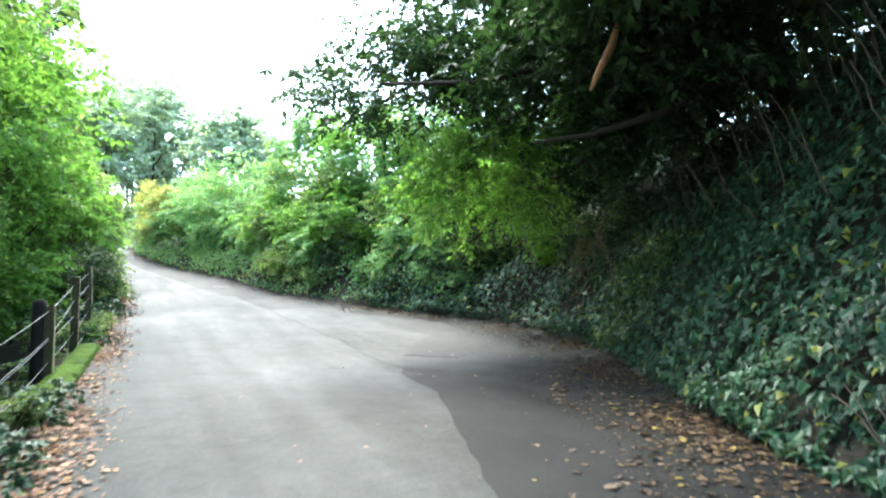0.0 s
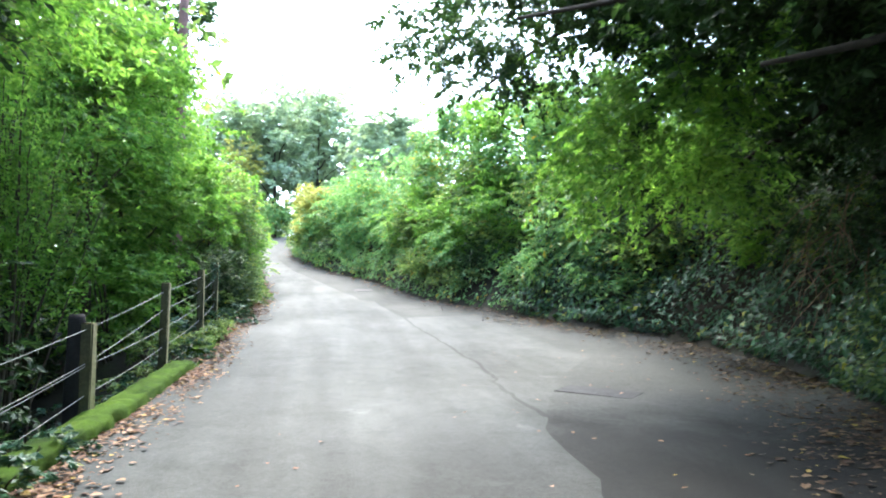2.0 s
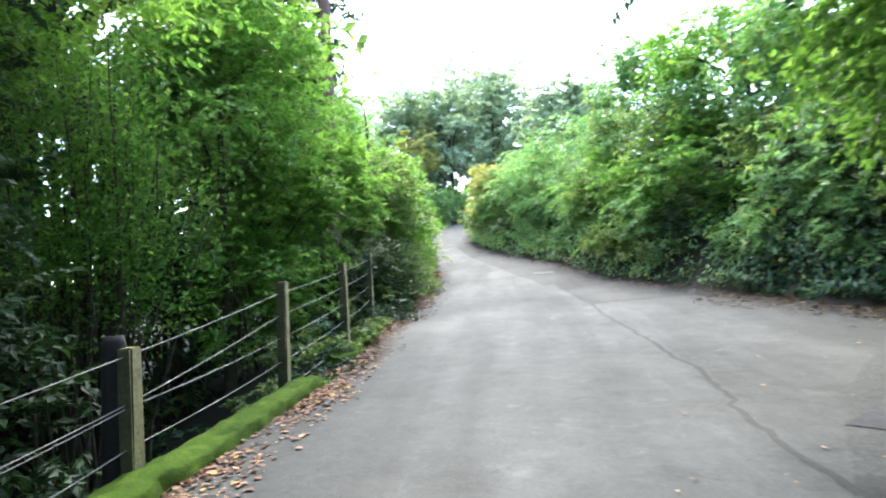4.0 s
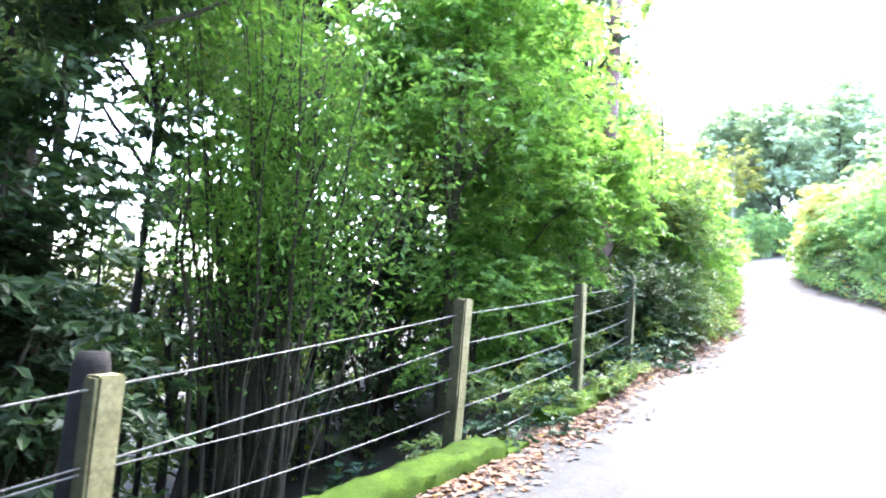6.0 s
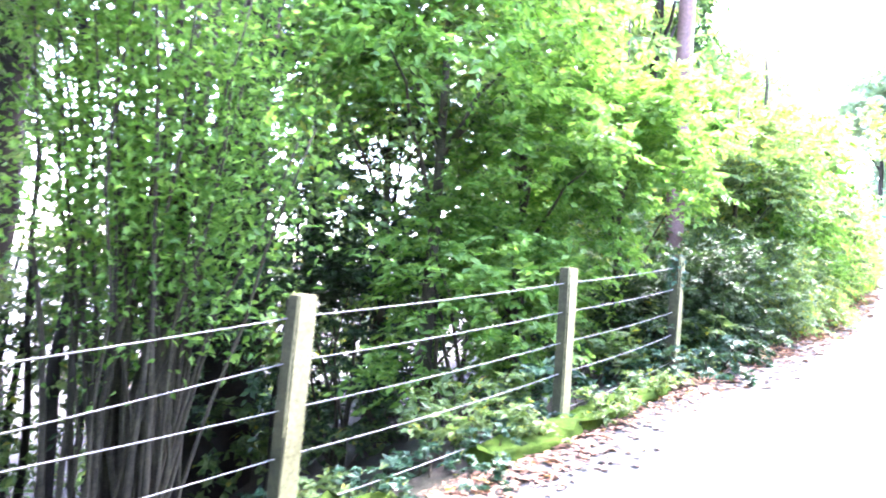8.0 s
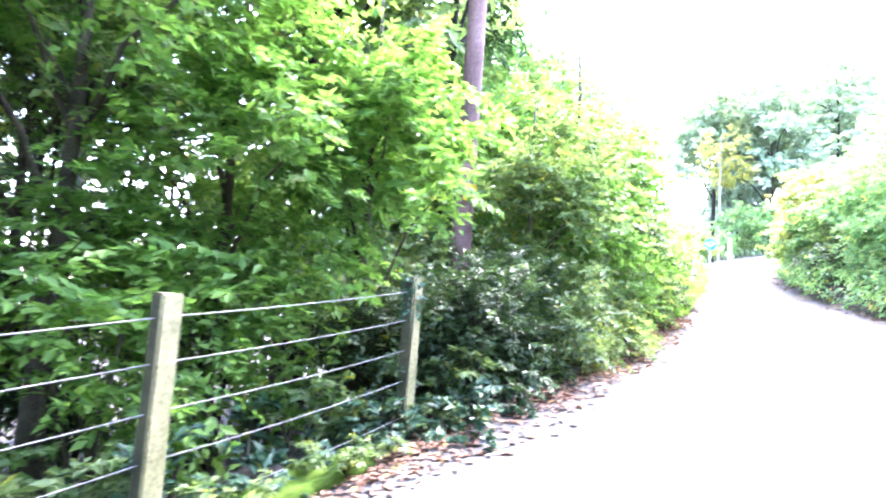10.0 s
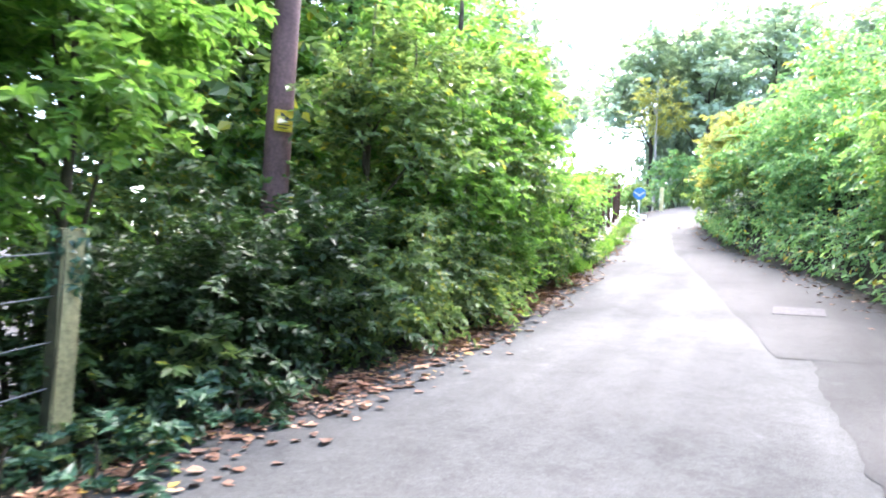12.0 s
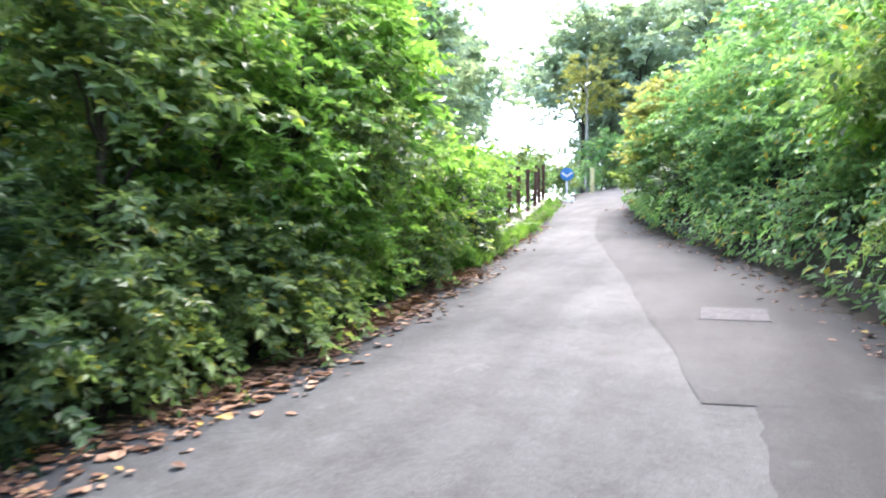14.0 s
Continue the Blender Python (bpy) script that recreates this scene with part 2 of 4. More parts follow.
LEAF = (np.array([(0, 0, 0), (0.42, 0.27, 0.07), (1, 0, -0.10), (0.42, -0.27, 0.07)]), np.array([(0, 2, 1), (0, 3, 2)]))
SLIM = (np.array([(0, 0, 0), (0.4, 0.16, 0.05), (1, 0, -0.16), (0.4, -0.16, 0.05)]), np.array([(0, 2, 1), (0, 3, 2)]))
LOBED = (np.array([(0, 0, 0), (0.02, 0.42, 0.03), (0.46, 0.24, 0.05), (1, 0, -0.08), (0.46, -0.24, 0.05), (0.02, -0.42, 0.03)]), np.array([(0, 2, 1), (0, 3, 2), (0, 4, 3), (0, 5, 4)]))
CURLED = (np.array([(0, 0, 0), (0.3, 0.36, 0.1), (0.72, 0.28, 0.05), (1, 0, 0.02), (0.7, -0.32, 0.11), (0.3, -0.34, 0.04)]), np.array([(0, 3, 2), (0, 2, 1), (0, 4, 3), (0, 5, 4)]))
BLADE = (np.array([(0, 0.03, 0), (0.55, 0.022, 0.06), (1, 0, -0.05), (0, -0.03, 0)]), np.array([(0, 2, 1), (0, 3, 2)]))


def leaves(name, pos, normal, size, mat, rng, shape=LEAF, droop=0.6, tip=None):
    """One mesh of single leaves at pos, each facing about normal, with its tip hanging down by droop."""
    n = len(pos)
    nrm = normal + rng.standard_normal((n, 3)) * 0.45
    nrm /= np.linalg.norm(nrm, axis=1)[:, None] + 1e-9
    u = rng.standard_normal((n, 3)) + np.array([0, 0, -droop * 1.6]) if tip is None else tip + rng.standard_normal((n, 3)) * 0.3
    u -= (u * nrm).sum(1)[:, None] * nrm
    u /= np.linalg.norm(u, axis=1)[:, None] + 1e-9
    w = np.cross(nrm, u)
    sv, sf = shape
    k = len(sv)
    s = np.asarray(size).reshape(-1, 1, 1) * np.ones((n, 1, 1))
    v = pos[:, None] + s * (sv[None, :, 0:1] * u[:, None] + sv[None, :, 1:2] * w[:, None] + sv[None, :, 2:3] * nrm[:, None])
    f = (sf[None] + (np.arange(n) * k)[:, None, None]).reshape(-1, 3)
    return mesh_from(name, v.reshape(-1, 3), f, mat)


def cloud(rng, n, centre, radii, clumps, reach, low=-0.35, solid=0.45, per=16):
    """Leafy twigs in clumps over an uneven body: leaf places, normals, tip directions, clump centres and the twigs' lines."""
    d = rng.standard_normal((clumps, 3))
    d /= np.linalg.norm(d, axis=1)[:, None]
    d[:, 2] = np.where(d[:, 2] < low, -d[:, 2], d[:, 2])
    c = np.asarray(centre) + d * np.asarray(radii) * rng.uniform(solid, 1.0, (clumps, 1))
    share = rng.uniform(0.4, 1.6, clumps)
    m = n // per
    which = rng.choice(clumps, m, p=share / share.sum())
    start = c[which] + rng.standard_normal((m, 3)) * reach * 0.45
    way = d[which] * 0.7 + rng.standard_normal((m, 3)) * np.array([0.7, 0.7, 0.35])
    way /= np.linalg.norm(way, axis=1)[:, None]
    length = reach * rng.uniform(0.5, 1.3, (m, 1))
    side = np.cross(way, (0, 0, 1.0))
    side /= np.linalg.norm(side, axis=1)[:, None] + 1e-6
    u = np.tile(np.linspace(0.12, 1.0, per), m)[:, None] + rng.normal(0, 0.04, (m * per, 1))
    rep = lambda a: np.repeat(a, per, axis=0)
    p = rep(start) + rep(way) * rep(length) * u - np.array([0, 0, 0.28]) * rep(length) * u * u
    lr = np.tile(np.where(np.arange(per) % 2, 1.0, -1.0), m)[:, None]
    tip = rep(way) * 0.7 + rep(side) * lr * 0.9 + np.array([0, 0, -0.35])
    nrm = rep(d[which]) * 0.35 + np.array([0, 0, 0.9]) + rep(rng.standard_normal((m, 3)) * 0.25)
    v = np.array([0, 0.55, 1.0])
    lines = start[:, None] + way[:, None] * (length[:, None] * v[None, :, None]) - np.array([0, 0, 0.28]) * (length[:, None] * (v * v)[None, :, None])
    return p, nrm, tip, c, lines


def twig_mesh(name, lines, radius, mat):
    """Thin three-sided twigs along many short lines."""
    m = len(lines)
    ring = np.array([(1, 0, 0), (-0.5, 0.8, 0.3), (-0.5, -0.8, -0.3)])
    taper = np.array([1.0, 0.7, 0.35]) * radius
    v = lines[:, :, None] + ring[None, None] * taper[None, :, None, None]
    f = []
    for s in range(2):
        for k in range(3):
            a, e = s * 3 + k, s * 3 + (k + 1) % 3
            f.append((a, e, e + 3, a + 3))
    f = (np.array(f)[None] + (np.arange(m) * 9)[:, None, None]).reshape(-1, 4)
    return mesh_from(name, v.reshape(-1, 3), f, mat)


# ---- lie of the land ----
S_AT = [-200, -12, 0, 6, 10.5, 13.7, 17.4, 20.4, 23.3, 26.2, 33.8, 44.4, 60, 90, 300]
S_Z = [-12, -0.75, 0.05, 0.4, 0.68, 0.95, 1.42, 1.8, 2.15, 2.6, 3.9, 5.75, 8.7, 13.5, 40]
LEFT = [(-1.0, -14), (-1.05, -4), (-1.7, 1.5), (-3.2, 5.2), (-4.78, 8.56), (-6.0, 11.37), (-7.16, 13.95), (-8.38, 16.25), (-9.15, 18), (-10.15, 20), (-12.65, 24.6), (-15.6, 29.2), (-18.8, 34),
        (-22.0, 38.4), (-24.6, 44.5), (-25.8, 52), (-24.6, 60), (-20, 68), (-8, 86)]
RIGHT = [(3.5, -14), (3.3, -4), (2.8, 2), (2.4, 5), (2.6, 8), (2.8, 11), (2.75, 13.6), (1.7, 16.6), (-1.4, 19.1), (-5.6, 23.0), (-8.7, 27), (-13.0, 31), (-16.9, 36), (-19.8, 42), (-21.2, 48), (-20.9, 54), (-18.4, 60), (-14, 66), (-3, 82)]


def dense(pts, step=0.25):
    """The line through pts, rounded at its corners, at even steps."""
    p = np.array(pts, float)
    d = np.r_[0, np.cumsum(np.linalg.norm(np.diff(p, axis=0), axis=1))]
    u = np.arange(0, d[-1], step)
    q = np.stack([np.interp(u, d, p[:, i]) for i in (0, 1)], 1)
    k = np.ones(9) / 9
    pad = np.r_[np.repeat(q[:1], 4, 0), q, np.repeat(q[-1:], 4, 0)]
    return np.stack([np.convolve(pad[:, i], k, "valid") for i in (0, 1)], 1)


EDGE_L, EDGE_R = dense(LEFT), dense(RIGHT)
TAN_L, TAN_R = np.gradient(EDGE_L, axis=0), np.gradient(EDGE_R, axis=0)
TAN_L /= np.linalg.norm(TAN_L, axis=1)[:, None]
TAN_R /= np.linalg.norm(TAN_R, axis=1)[:, None]


def beyond(xy, edge, tan, side):
    """How far xy lies outside the edge, negative on the road."""
    out = np.empty(len(xy))
    for i in range(0, len(xy), 4000):
        q = xy[i:i + 4000]
        d2 = ((q[:, None] - edge[None, ::2]) ** 2).sum(2)
        j = d2.argmin(1) * 2
        w = q - edge[j]
        sign = np.sign(w[:, 0] * tan[j, 1] - w[:, 1] * tan[j, 0])
        out[i:i + 4000] = np.sqrt(d2.min(1)) * sign * side
    return out


def road_z(xy):
    return np.interp(-0.42 * xy[:, 0] + 0.907 * xy[:, 1], S_AT, S_Z)


def land_z(xy):
    xy = np.asarray(xy, float).reshape(-1, 2)
    z = road_z(xy)
    dl, dr = beyond(xy, EDGE_L, TAN_L, -1), beyond(xy, EDGE_R, TAN_R, 1)
    wall = np.interp(xy[:, 1], [11.0, 13.5], [1.0, 0.0])   # the first stretch of fence stands on a short drop
    soft_fall = np.interp(dl, [0, 0.7, 1.5, 4, 10, 30, 100, 400], [0, 0.0, -0.2, -1.0, -2.0, -4.5, -9, -20])
    steep_fall = np.interp(dl, [0, 0.6, 1.05, 4, 10, 30, 100, 400], [0, 0.0, -1.15, -1.8, -2.4, -4.5, -9, -20])
    z = z + np.where(dl > 0, wall * steep_fall + (1 - wall) * soft_fall, 0)
    tall = np.interp(xy[:, 1], [5, 16, 26, 32, 40, 60], [1.0, 0.95, 0.9, 0.7, 0.55, 0.5])
    z = z + np.where(dr > 0, tall * np.interp(dr, [0, 0.25, 1.0, 2.0, 3.4, 7, 18, 60, 300], [0, 0.1, 1.5, 3.2, 4.5, 5.8, 9, 15, 40]), 0)
    return z


def ground_at(x, y):
    return float(land_z([(x, y)])[0])


def along(edge, tan, side, y0, y1, step, out, jitter, rng):
    """Places beside an edge from y0 to y1, out metres outside it."""
    idx = np.where((edge[:, 1] >= y0) & (edge[:, 1] <= y1))[0]
    got, last = [], -1e9
    for i in idx:
        if i * 0.25 - last >= step:
            last = i * 0.25 + rng.uniform(-0.25, 0.25) * step
            nrm = np.array([tan[i, 1], -tan[i, 0]]) * side
            q = edge[i] + nrm * (out + rng.uniform(-jitter, jitter)) + tan[i] * rng.uniform(-0.3, 0.3) * step
            got.append((float(q[0]), float(q[1])))
    return got


# ground: one sheet, fine near the road and coarse towards the horizon
def axis(a, b, step):
    near = np.arange(a, b + step, step)
    far = np.cumsum(1.0 * 1.22 ** np.arange(32))
    return np.r_[(a - far)[::-1], near, b + step + far]


gx, gy = axis(-34, 12, 0.5), axis(-10, 62, 0.5)
GX, GY = np.meshgrid(gx, gy, indexing="ij")
gxy = np.stack([GX.ravel(), GY.ravel()], 1)
gz = land_z(gxy)
i, j = np.meshgrid(np.arange(len(gx) - 1), np.arange(len(gy) - 1), indexing="ij")
q = i * len(gy) + j
ground = part_mesh("ground", mesh_from("ground", np.c_[gxy, gz], np.stack([q, q + len(gy), q + len(gy) + 1, q + 1], -1).reshape(-1, 4), M_SOIL, True))
tagged(ground, "dark leafy soil of a wooded hillside", "ground", kind="structure")


def ruled(name, a, b, across, lift, mat):
    """A sheet between two lines of equal length, laid on the road's slope."""
    u = np.linspace(0, 1, across + 1)
    xy = a[:, None] * (1 - u)[None, :, None] + b[:, None] * u[None, :, None]
    z = road_z(xy.reshape(-1, 2)) + lift
    n, k = len(a), across + 1
    i, j = np.meshgrid(np.arange(n - 1), np.arange(across), indexing="ij")
    q = i * k + j
    return mesh_from(name, np.c_[xy.reshape(-1, 2), z], np.stack([q, q + 1, q + k + 1, q + k], -1).reshape(-1, 4), mat, True)


def resample(line, n):
    d = np.r_[0, np.cumsum(np.linalg.norm(np.diff(line, axis=0), axis=1))]
    u = np.linspace(0, d[-1], n)
    return np.stack([np.interp(u, d, line[:, i]) for i in (0, 1)], 1)


road = tagged(part_mesh("road", ruled("road", resample(EDGE_L, 420), resample(EDGE_R, 420), 20, 0.03, M_ROAD)), "worn grey asphalt lane climbing a hill", "road", kind="structure")
SEAM = np.array([(0.45, -8), (0.42, 2), (0.3, 4), (-0.1, 7.8), (-0.7, 9.6), (-1.2, 10.8), (-2.08, 13.2), (-3.15, 15.2), (-4.2, 16.9), (-4.95, 18.4), (-6.57, 21.12), (-7.17, 22.25), (-7.42, 22.1), (-8.2, 23.1),
                 (-10.7, 26.2), (-13.9, 30), (-16.8, 34.2)])
r_part = EDGE_R[(EDGE_R[:, 1] > -8) & (EDGE_R[:, 1] < 37)]
seam_rng = np.random.default_rng(5)
near_end = np.array([(-0.62, 9.1), (-0.67, 9.75), (-0.72, 11.4), (-0.55, 13.4), (-0.1, 15.4), (0.9, 17.0)])
far_end = SEAM[11:12] + np.array([[-0.03, 0.047]])
for piece, lift, mat in ((np.r_[SEAM[:4], near_end], 0.036, M_COAT), (np.r_[SEAM[9:12], far_end], 0.036, M_PATCH), (SEAM[12:], 0.038, M_PATCH)):
    seam = resample(piece, int(len(piece) * 8))
    seam[1:-1] += 0.015 * seam_rng.standard_normal(seam[1:-1].shape)
    near_r = []
    for p in seam:
        t = np.array([-0.54, 0.84]) if p[1] > 17.6 else np.array([-0.25, 0.97])
        near_r.append(r_part[np.abs((r_part - p) @ t).argmin()])
    tagged(part_mesh("road_patch", ruled("road_patch", seam, np.array(near_r), 8, lift, mat)), "darker resurfaced strip of asphalt with ragged edge", "road", kind="structure")
tar = resample(np.r_[near_end[1:2], SEAM[5:10]], 60)
tar += 0.02 * seam_rng.standard_normal(tar.shape)
wide = 0.05 + 0.03 * seam_rng.random((60, 1))
tagged(part_mesh("road_seam", ruled("road_seam", tar, tar + np.array([[0.85, 0.5]]) * wide, 1, 0.035, M_PATCH)), "thin dark worn joint in the asphalt", "road", kind="structure")


# ---- things beside the road ----
def box_bm(sx, sy, sz, bevel=0.01, z0=0.0, rough=0.0, seed=0, cuts=0):
    bm = bmesh.new()
    bmesh.ops.create_cube(bm, size=1, matrix=Matrix.Translation((0, 0, z0 + sz / 2)) @ Matrix.Diagonal((sx, sy, sz, 1)))
    if bevel:
        bmesh.ops.bevel(bm, geom=bm.edges[:], offset=bevel, segments=2, affect="EDGES")
    if cuts:
        bmesh.ops.subdivide_edges(bm, edges=[e for e in bm.edges if e.calc_length() > 0.12], cuts=cuts, use_grid_fill=True)
    if rough:
        rng = random.Random(seed)
        for v in bm.verts:
            v.co += Vector((rng.gauss(0, rough), rng.gauss(0, rough), rng.gauss(0, rough)))
    return bm


def disc_bm(radius, thick, sides=24):
    bm = bmesh.new()
    bmesh.ops.create_cone(bm, cap_ends=True, segments=sides, radius1=radius, radius2=radius, depth=thick)
    bmesh.ops.bevel(bm, geom=[e for e in bm.edges if len(e.link_faces) == 2 and e.calc_face_angle(0) > 1], offset=thick * 0.25, segments=1, affect="EDGES")
    return bm


# wire fence: concrete posts and five strained wires
POSTS = [(-2.72, 2.75, 0.78), (-3.92, 5.55, 1.22), (-5.06, 8.43, 1.66), (-6.32, 11.22, 2.22), (-7.48, 13.8, 2.606), (-8.7, 16.1, 2.955)]
fence = thing("wire_fence", "concrete post fence with five sagging galvanised wires above a mossy kerb", "fence", (POSTS[0][0], POSTS[0][1], POSTS[0][2] - 1.33))
origin = Vector(fence.location)
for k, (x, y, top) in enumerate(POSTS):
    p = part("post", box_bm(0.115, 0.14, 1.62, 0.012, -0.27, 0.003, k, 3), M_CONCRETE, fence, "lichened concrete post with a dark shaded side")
    p.data.materials.append(M_SHADED_SIDE)
    for f in p.data.polygons:   # the downhill and outer sides are painted dark to carry their shade
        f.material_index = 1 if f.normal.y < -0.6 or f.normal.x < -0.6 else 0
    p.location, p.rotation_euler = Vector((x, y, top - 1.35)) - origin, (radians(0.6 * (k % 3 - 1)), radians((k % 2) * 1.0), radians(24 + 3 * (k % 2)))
NEAR_HOLES, FAR_HOLES = (0.04, 0.29, 0.31, 0.52, 0.73), (0.1, 0.29, 0.49, 0.69, 0.93)   # where the wires meet the posts
for w in range(5):
    ends = [(x, y, top - 1.35 * (NEAR_HOLES if k < 3 else FAR_HOLES)[w]) for k, (x, y, top) in enumerate(POSTS)]
    pts = []
    for a, b in zip(ends[:-1], ends[1:]):
        for t in np.linspace(0, 1, 9)[:-1]:
            sag = 4 * t * (1 - t) * (0.012 + 0.004 * w)
            pts.append((a[0] + (b[0] - a[0]) * t, a[1] + (b[1] - a[1]) * t, a[2] + (b[2] - a[2]) * t - sag))
    pts.append(ends[-1])
    part_mesh("wire", tube_mesh("wire", np.array(pts) - np.array(origin), np.full(len(pts), 0.0048), M_WIRE, 5), fence)


# old dark stump of a wooden gatepost beside the third post
stump = thing("wooden_post", "black weathered round wooden post beside the fence", "post", (-5.17, 8.37, ground_at(-5.17, 8.37)))
z_top = 1.75 - stump.location.z
part_mesh("shaft", tube_mesh("shaft", [(0, 0, -0.3), (0, 0, 0.4), (0.01, 0, z_top - 0.06), (0.01, 0, z_top)], [0.09, 0.087, 0.083, 0.066], M_TARRED, 12, 0.03, 2), stump)


def strip_wall(name, pts, width, height, mat, seed, lift=0.0, rough=0.012):
    """A low kerb or wall along pts, with worn edges."""
    rng = np.random.default_rng(seed)
    p = dense(pts, 0.12) if len(pts) > 2 else resample(np.array(pts, float), int(np.linalg.norm(np.subtract(*pts)) / 0.12))
    t = np.gradient(p, axis=0)
    t /= np.linalg.norm(t, axis=1)[:, None]
    nrm = np.stack([t[:, 1], -t[:, 0]], 1)
    prof = [(-0.5, -0.25), (-0.5, 0.8), (-0.42, 0.97), (-0.15, 1.04), (0.15, 1.03), (0.42, 0.96), (0.5, 0.8), (0.5, -0.25)]
    z0 = road_z(p) + lift
    v = []
    for a, h in prof:
        j = rng.standard_normal((len(p), 3)) * rough
        v.append(np.c_[p + nrm * a * width, z0 + h * height] + j)
    v = np.stack(v, 1)
    n, k = v.shape[:2]
    i, j = np.meshgrid(np.arange(n - 1), np.arange(k - 1), indexing="ij")
    q = i * k + j
    f = np.stack([q, q + 1, q + k + 1, q + k], -1).reshape(-1, 4)
    ends = np.array([[0, 7, 6, 1], [1, 6, 5, 2], [2, 5, 4, 3]])
    f = np.r_[f, ends[:, ::-1], ends + (n - 1) * k]
    return mesh_from(name, v.reshape(-1, 3), f, mat, True)


kerb = part_mesh("kerb", strip_wall("kerb", [(-3.9, 6.05), (-4.9, 8.43), (-6.12, 11.25), (-6.3, 11.7)], 0.34, 0.16, M_MOSS, 3))
tagged(kerb, "low concrete kerb covered in bright green moss", "kerb", kind="structure")
kerb_end = tagged(part_mesh("kerb", strip_wall("kerb", [(-6.26, 11.6), (-6.41, 11.94)], 0.34, 0.08, M_MOSS, 4)), "low worn mossy end of the concrete kerb", "kerb", kind="structure")
kerb_two = tagged(part_mesh("kerb", strip_wall("kerb", [(-6.75, 12.6), (-7.35, 13.95), (-8.2, 15.6)], 0.32, 0.13, M_MOSS, 6, 0.0, 0.022)), "mossy kerb half hidden under ivy", "kerb", kind="structure")

# low wall and steel railing further up
wall_line = [(-13.9, 26.3), (-16.1, 29.7), (-19.1, 34.1), (-21.2, 37.0)]
low_wall = tagged(part_mesh("low_wall", strip_wall("low_wall", wall_line, 0.35, 0.34, M_STONE, 8, 0.0, 0.015)), "low mossy stone retaining wall beside the lane", "wall", kind="structure")
rail_pts = resample(dense(wall_line, 0.1), 8)
railing = thing("railing", "row of rusty brown steel posts on a low wall", "railing", (*rail_pts[0], float(road_z(rail_pts[:1])[0]) + 0.3))
for k, q in enumerate(rail_pts):
    z = float(road_z(rail_pts[k:k + 1])[0]) + 0.3
    p = part("post", box_bm(0.1, 0.1, 1.25 + 0.1 * (k % 2), 0.01, 0, 0.003, k), M_RUST, railing)
    p.location = Vector((q[0], q[1], z)) - railing.location
    p.rotation_euler = (0, radians(1.5 * (k % 3 - 1)), radians(30))
# utility pole with its yellow plate
pole_xy = (-11.52, 18.5)
pole_z = ground_at(*pole_xy)
pole = thing("utility_pole", "tall reddish brown wooden pole with a small yellow warning plate", "utility pole", (*pole_xy, pole_z))
part_mesh("shaft", tube_mesh("shaft", [(0, 0, -0.4), (0.02, 0, 3), (0.05, 0.02, 7), (0.08, 0.03, 11.5)], [0.16, 0.155, 0.14, 0.115], M_POLE, 16, 0.008, 3), pole)
facing = math.atan2(17.2 - pole_xy[1], -4.9 - pole_xy[0])
plate = part("plate", box_bm(0.012, 0.21, 0.25, 0.004, 0), M_YELLOW, pole, "bright yellow warning plate with black marks")
plate.location, plate.rotation_euler = (0.165 * math.cos(facing) + 0.03, 0.165 * math.sin(facing) + 0.01, 4.38 - pole_z), (0, 0, facing)
tri = bmesh.new()
bmesh.ops.create_cone(tri, cap_ends=True, segments=3, radius1=0.075, radius2=0.075, depth=0.006)
sign_mark = part("mark", tri, M_BLACK, plate)
sign_mark.location, sign_mark.rotation_euler = (0.008, 0, 0.155), (0, radians(90), 0)
for k, (dy, dz, w, h) in enumerate(((0.01, 0.07, 0.13, 0.015), (-0.01, 0.035, 0.11, 0.012))):
    mark = part("mark", box_bm(0.004, w, h, 0, 0), M_BLACK, plate)
    mark.location = (0.008, dy, dz)


def manhole(x, y, sx, sy, turn, label, lid_mat):
    z = float(road_z(np.array([(x, y)]))[0]) + 0.037
    ahead = Vector((-0.42, 0.907, 0))
    normal = Vector((0, 0, 1)) - ahead * (0.155 if y > 20 else 0.075)
    cover = thing("manhole_cover", label, "manhole cover", (x, y, z))
    cover.rotation_euler = (Vector((0, 0, 1)).rotation_difference(normal).to_matrix() @ Matrix.Rotation(radians(turn), 3, "Z")).to_euler()
    part("frame", box_bm(sx, sy, 0.03, 0.002, -0.027), M_PATCH, cover)
    for k in (-1, 1):
        lid = part("lid", box_bm(sx * 0.48, sy * 0.95, 0.012, 0.002, -0.005), lid_mat, cover)
        lid.location = (k * sx * 0.235, 0, 0)
    return cover


manhole(-8.41, 24.7, 0.66, 0.64, 26, "pale rectangular iron manhole cover set in asphalt", M_IRON)
manhole(-0.16, 11.3, 1.0, 0.48, -20, "dull rectangular iron manhole cover among fallen leaves", M_OLD_IRON)

# signs at the bend
sign_xy = (-22.6, 40.2)
sign = thing("road_sign", "round blue road sign on a grey post at the bend", "road sign", (*sign_xy, ground_at(*sign_xy)))
part_mesh("post", tube_mesh("post", [(0, 0, -0.2), (0, 0, 0.9), (0, 0, 1.4)], [0.038, 0.038, 0.036], M_WHITE, 10), sign)
face_dir = math.atan2(17.9 - sign_xy[1], -5.3 - sign_xy[0])
disc = part("disc", disc_bm(0.28, 0.02), M_BLUE, sign)
disc.location, disc.rotation_euler = (0.05 * math.cos(face_dir), 0.05 * math.sin(face_dir), 1.15), (0, radians(90), face_dir)
for a in (-1, 1):
    arm = part("arrow", box_bm(0.07, 0.3, 0.008, 0, 0.011), M_WHITE, disc)
    arm.location, arm.rotation_euler = (0.02, a * 0.09, 0), (0, 0, radians(35 * a))
board_xy = (-21.6, 38.9)
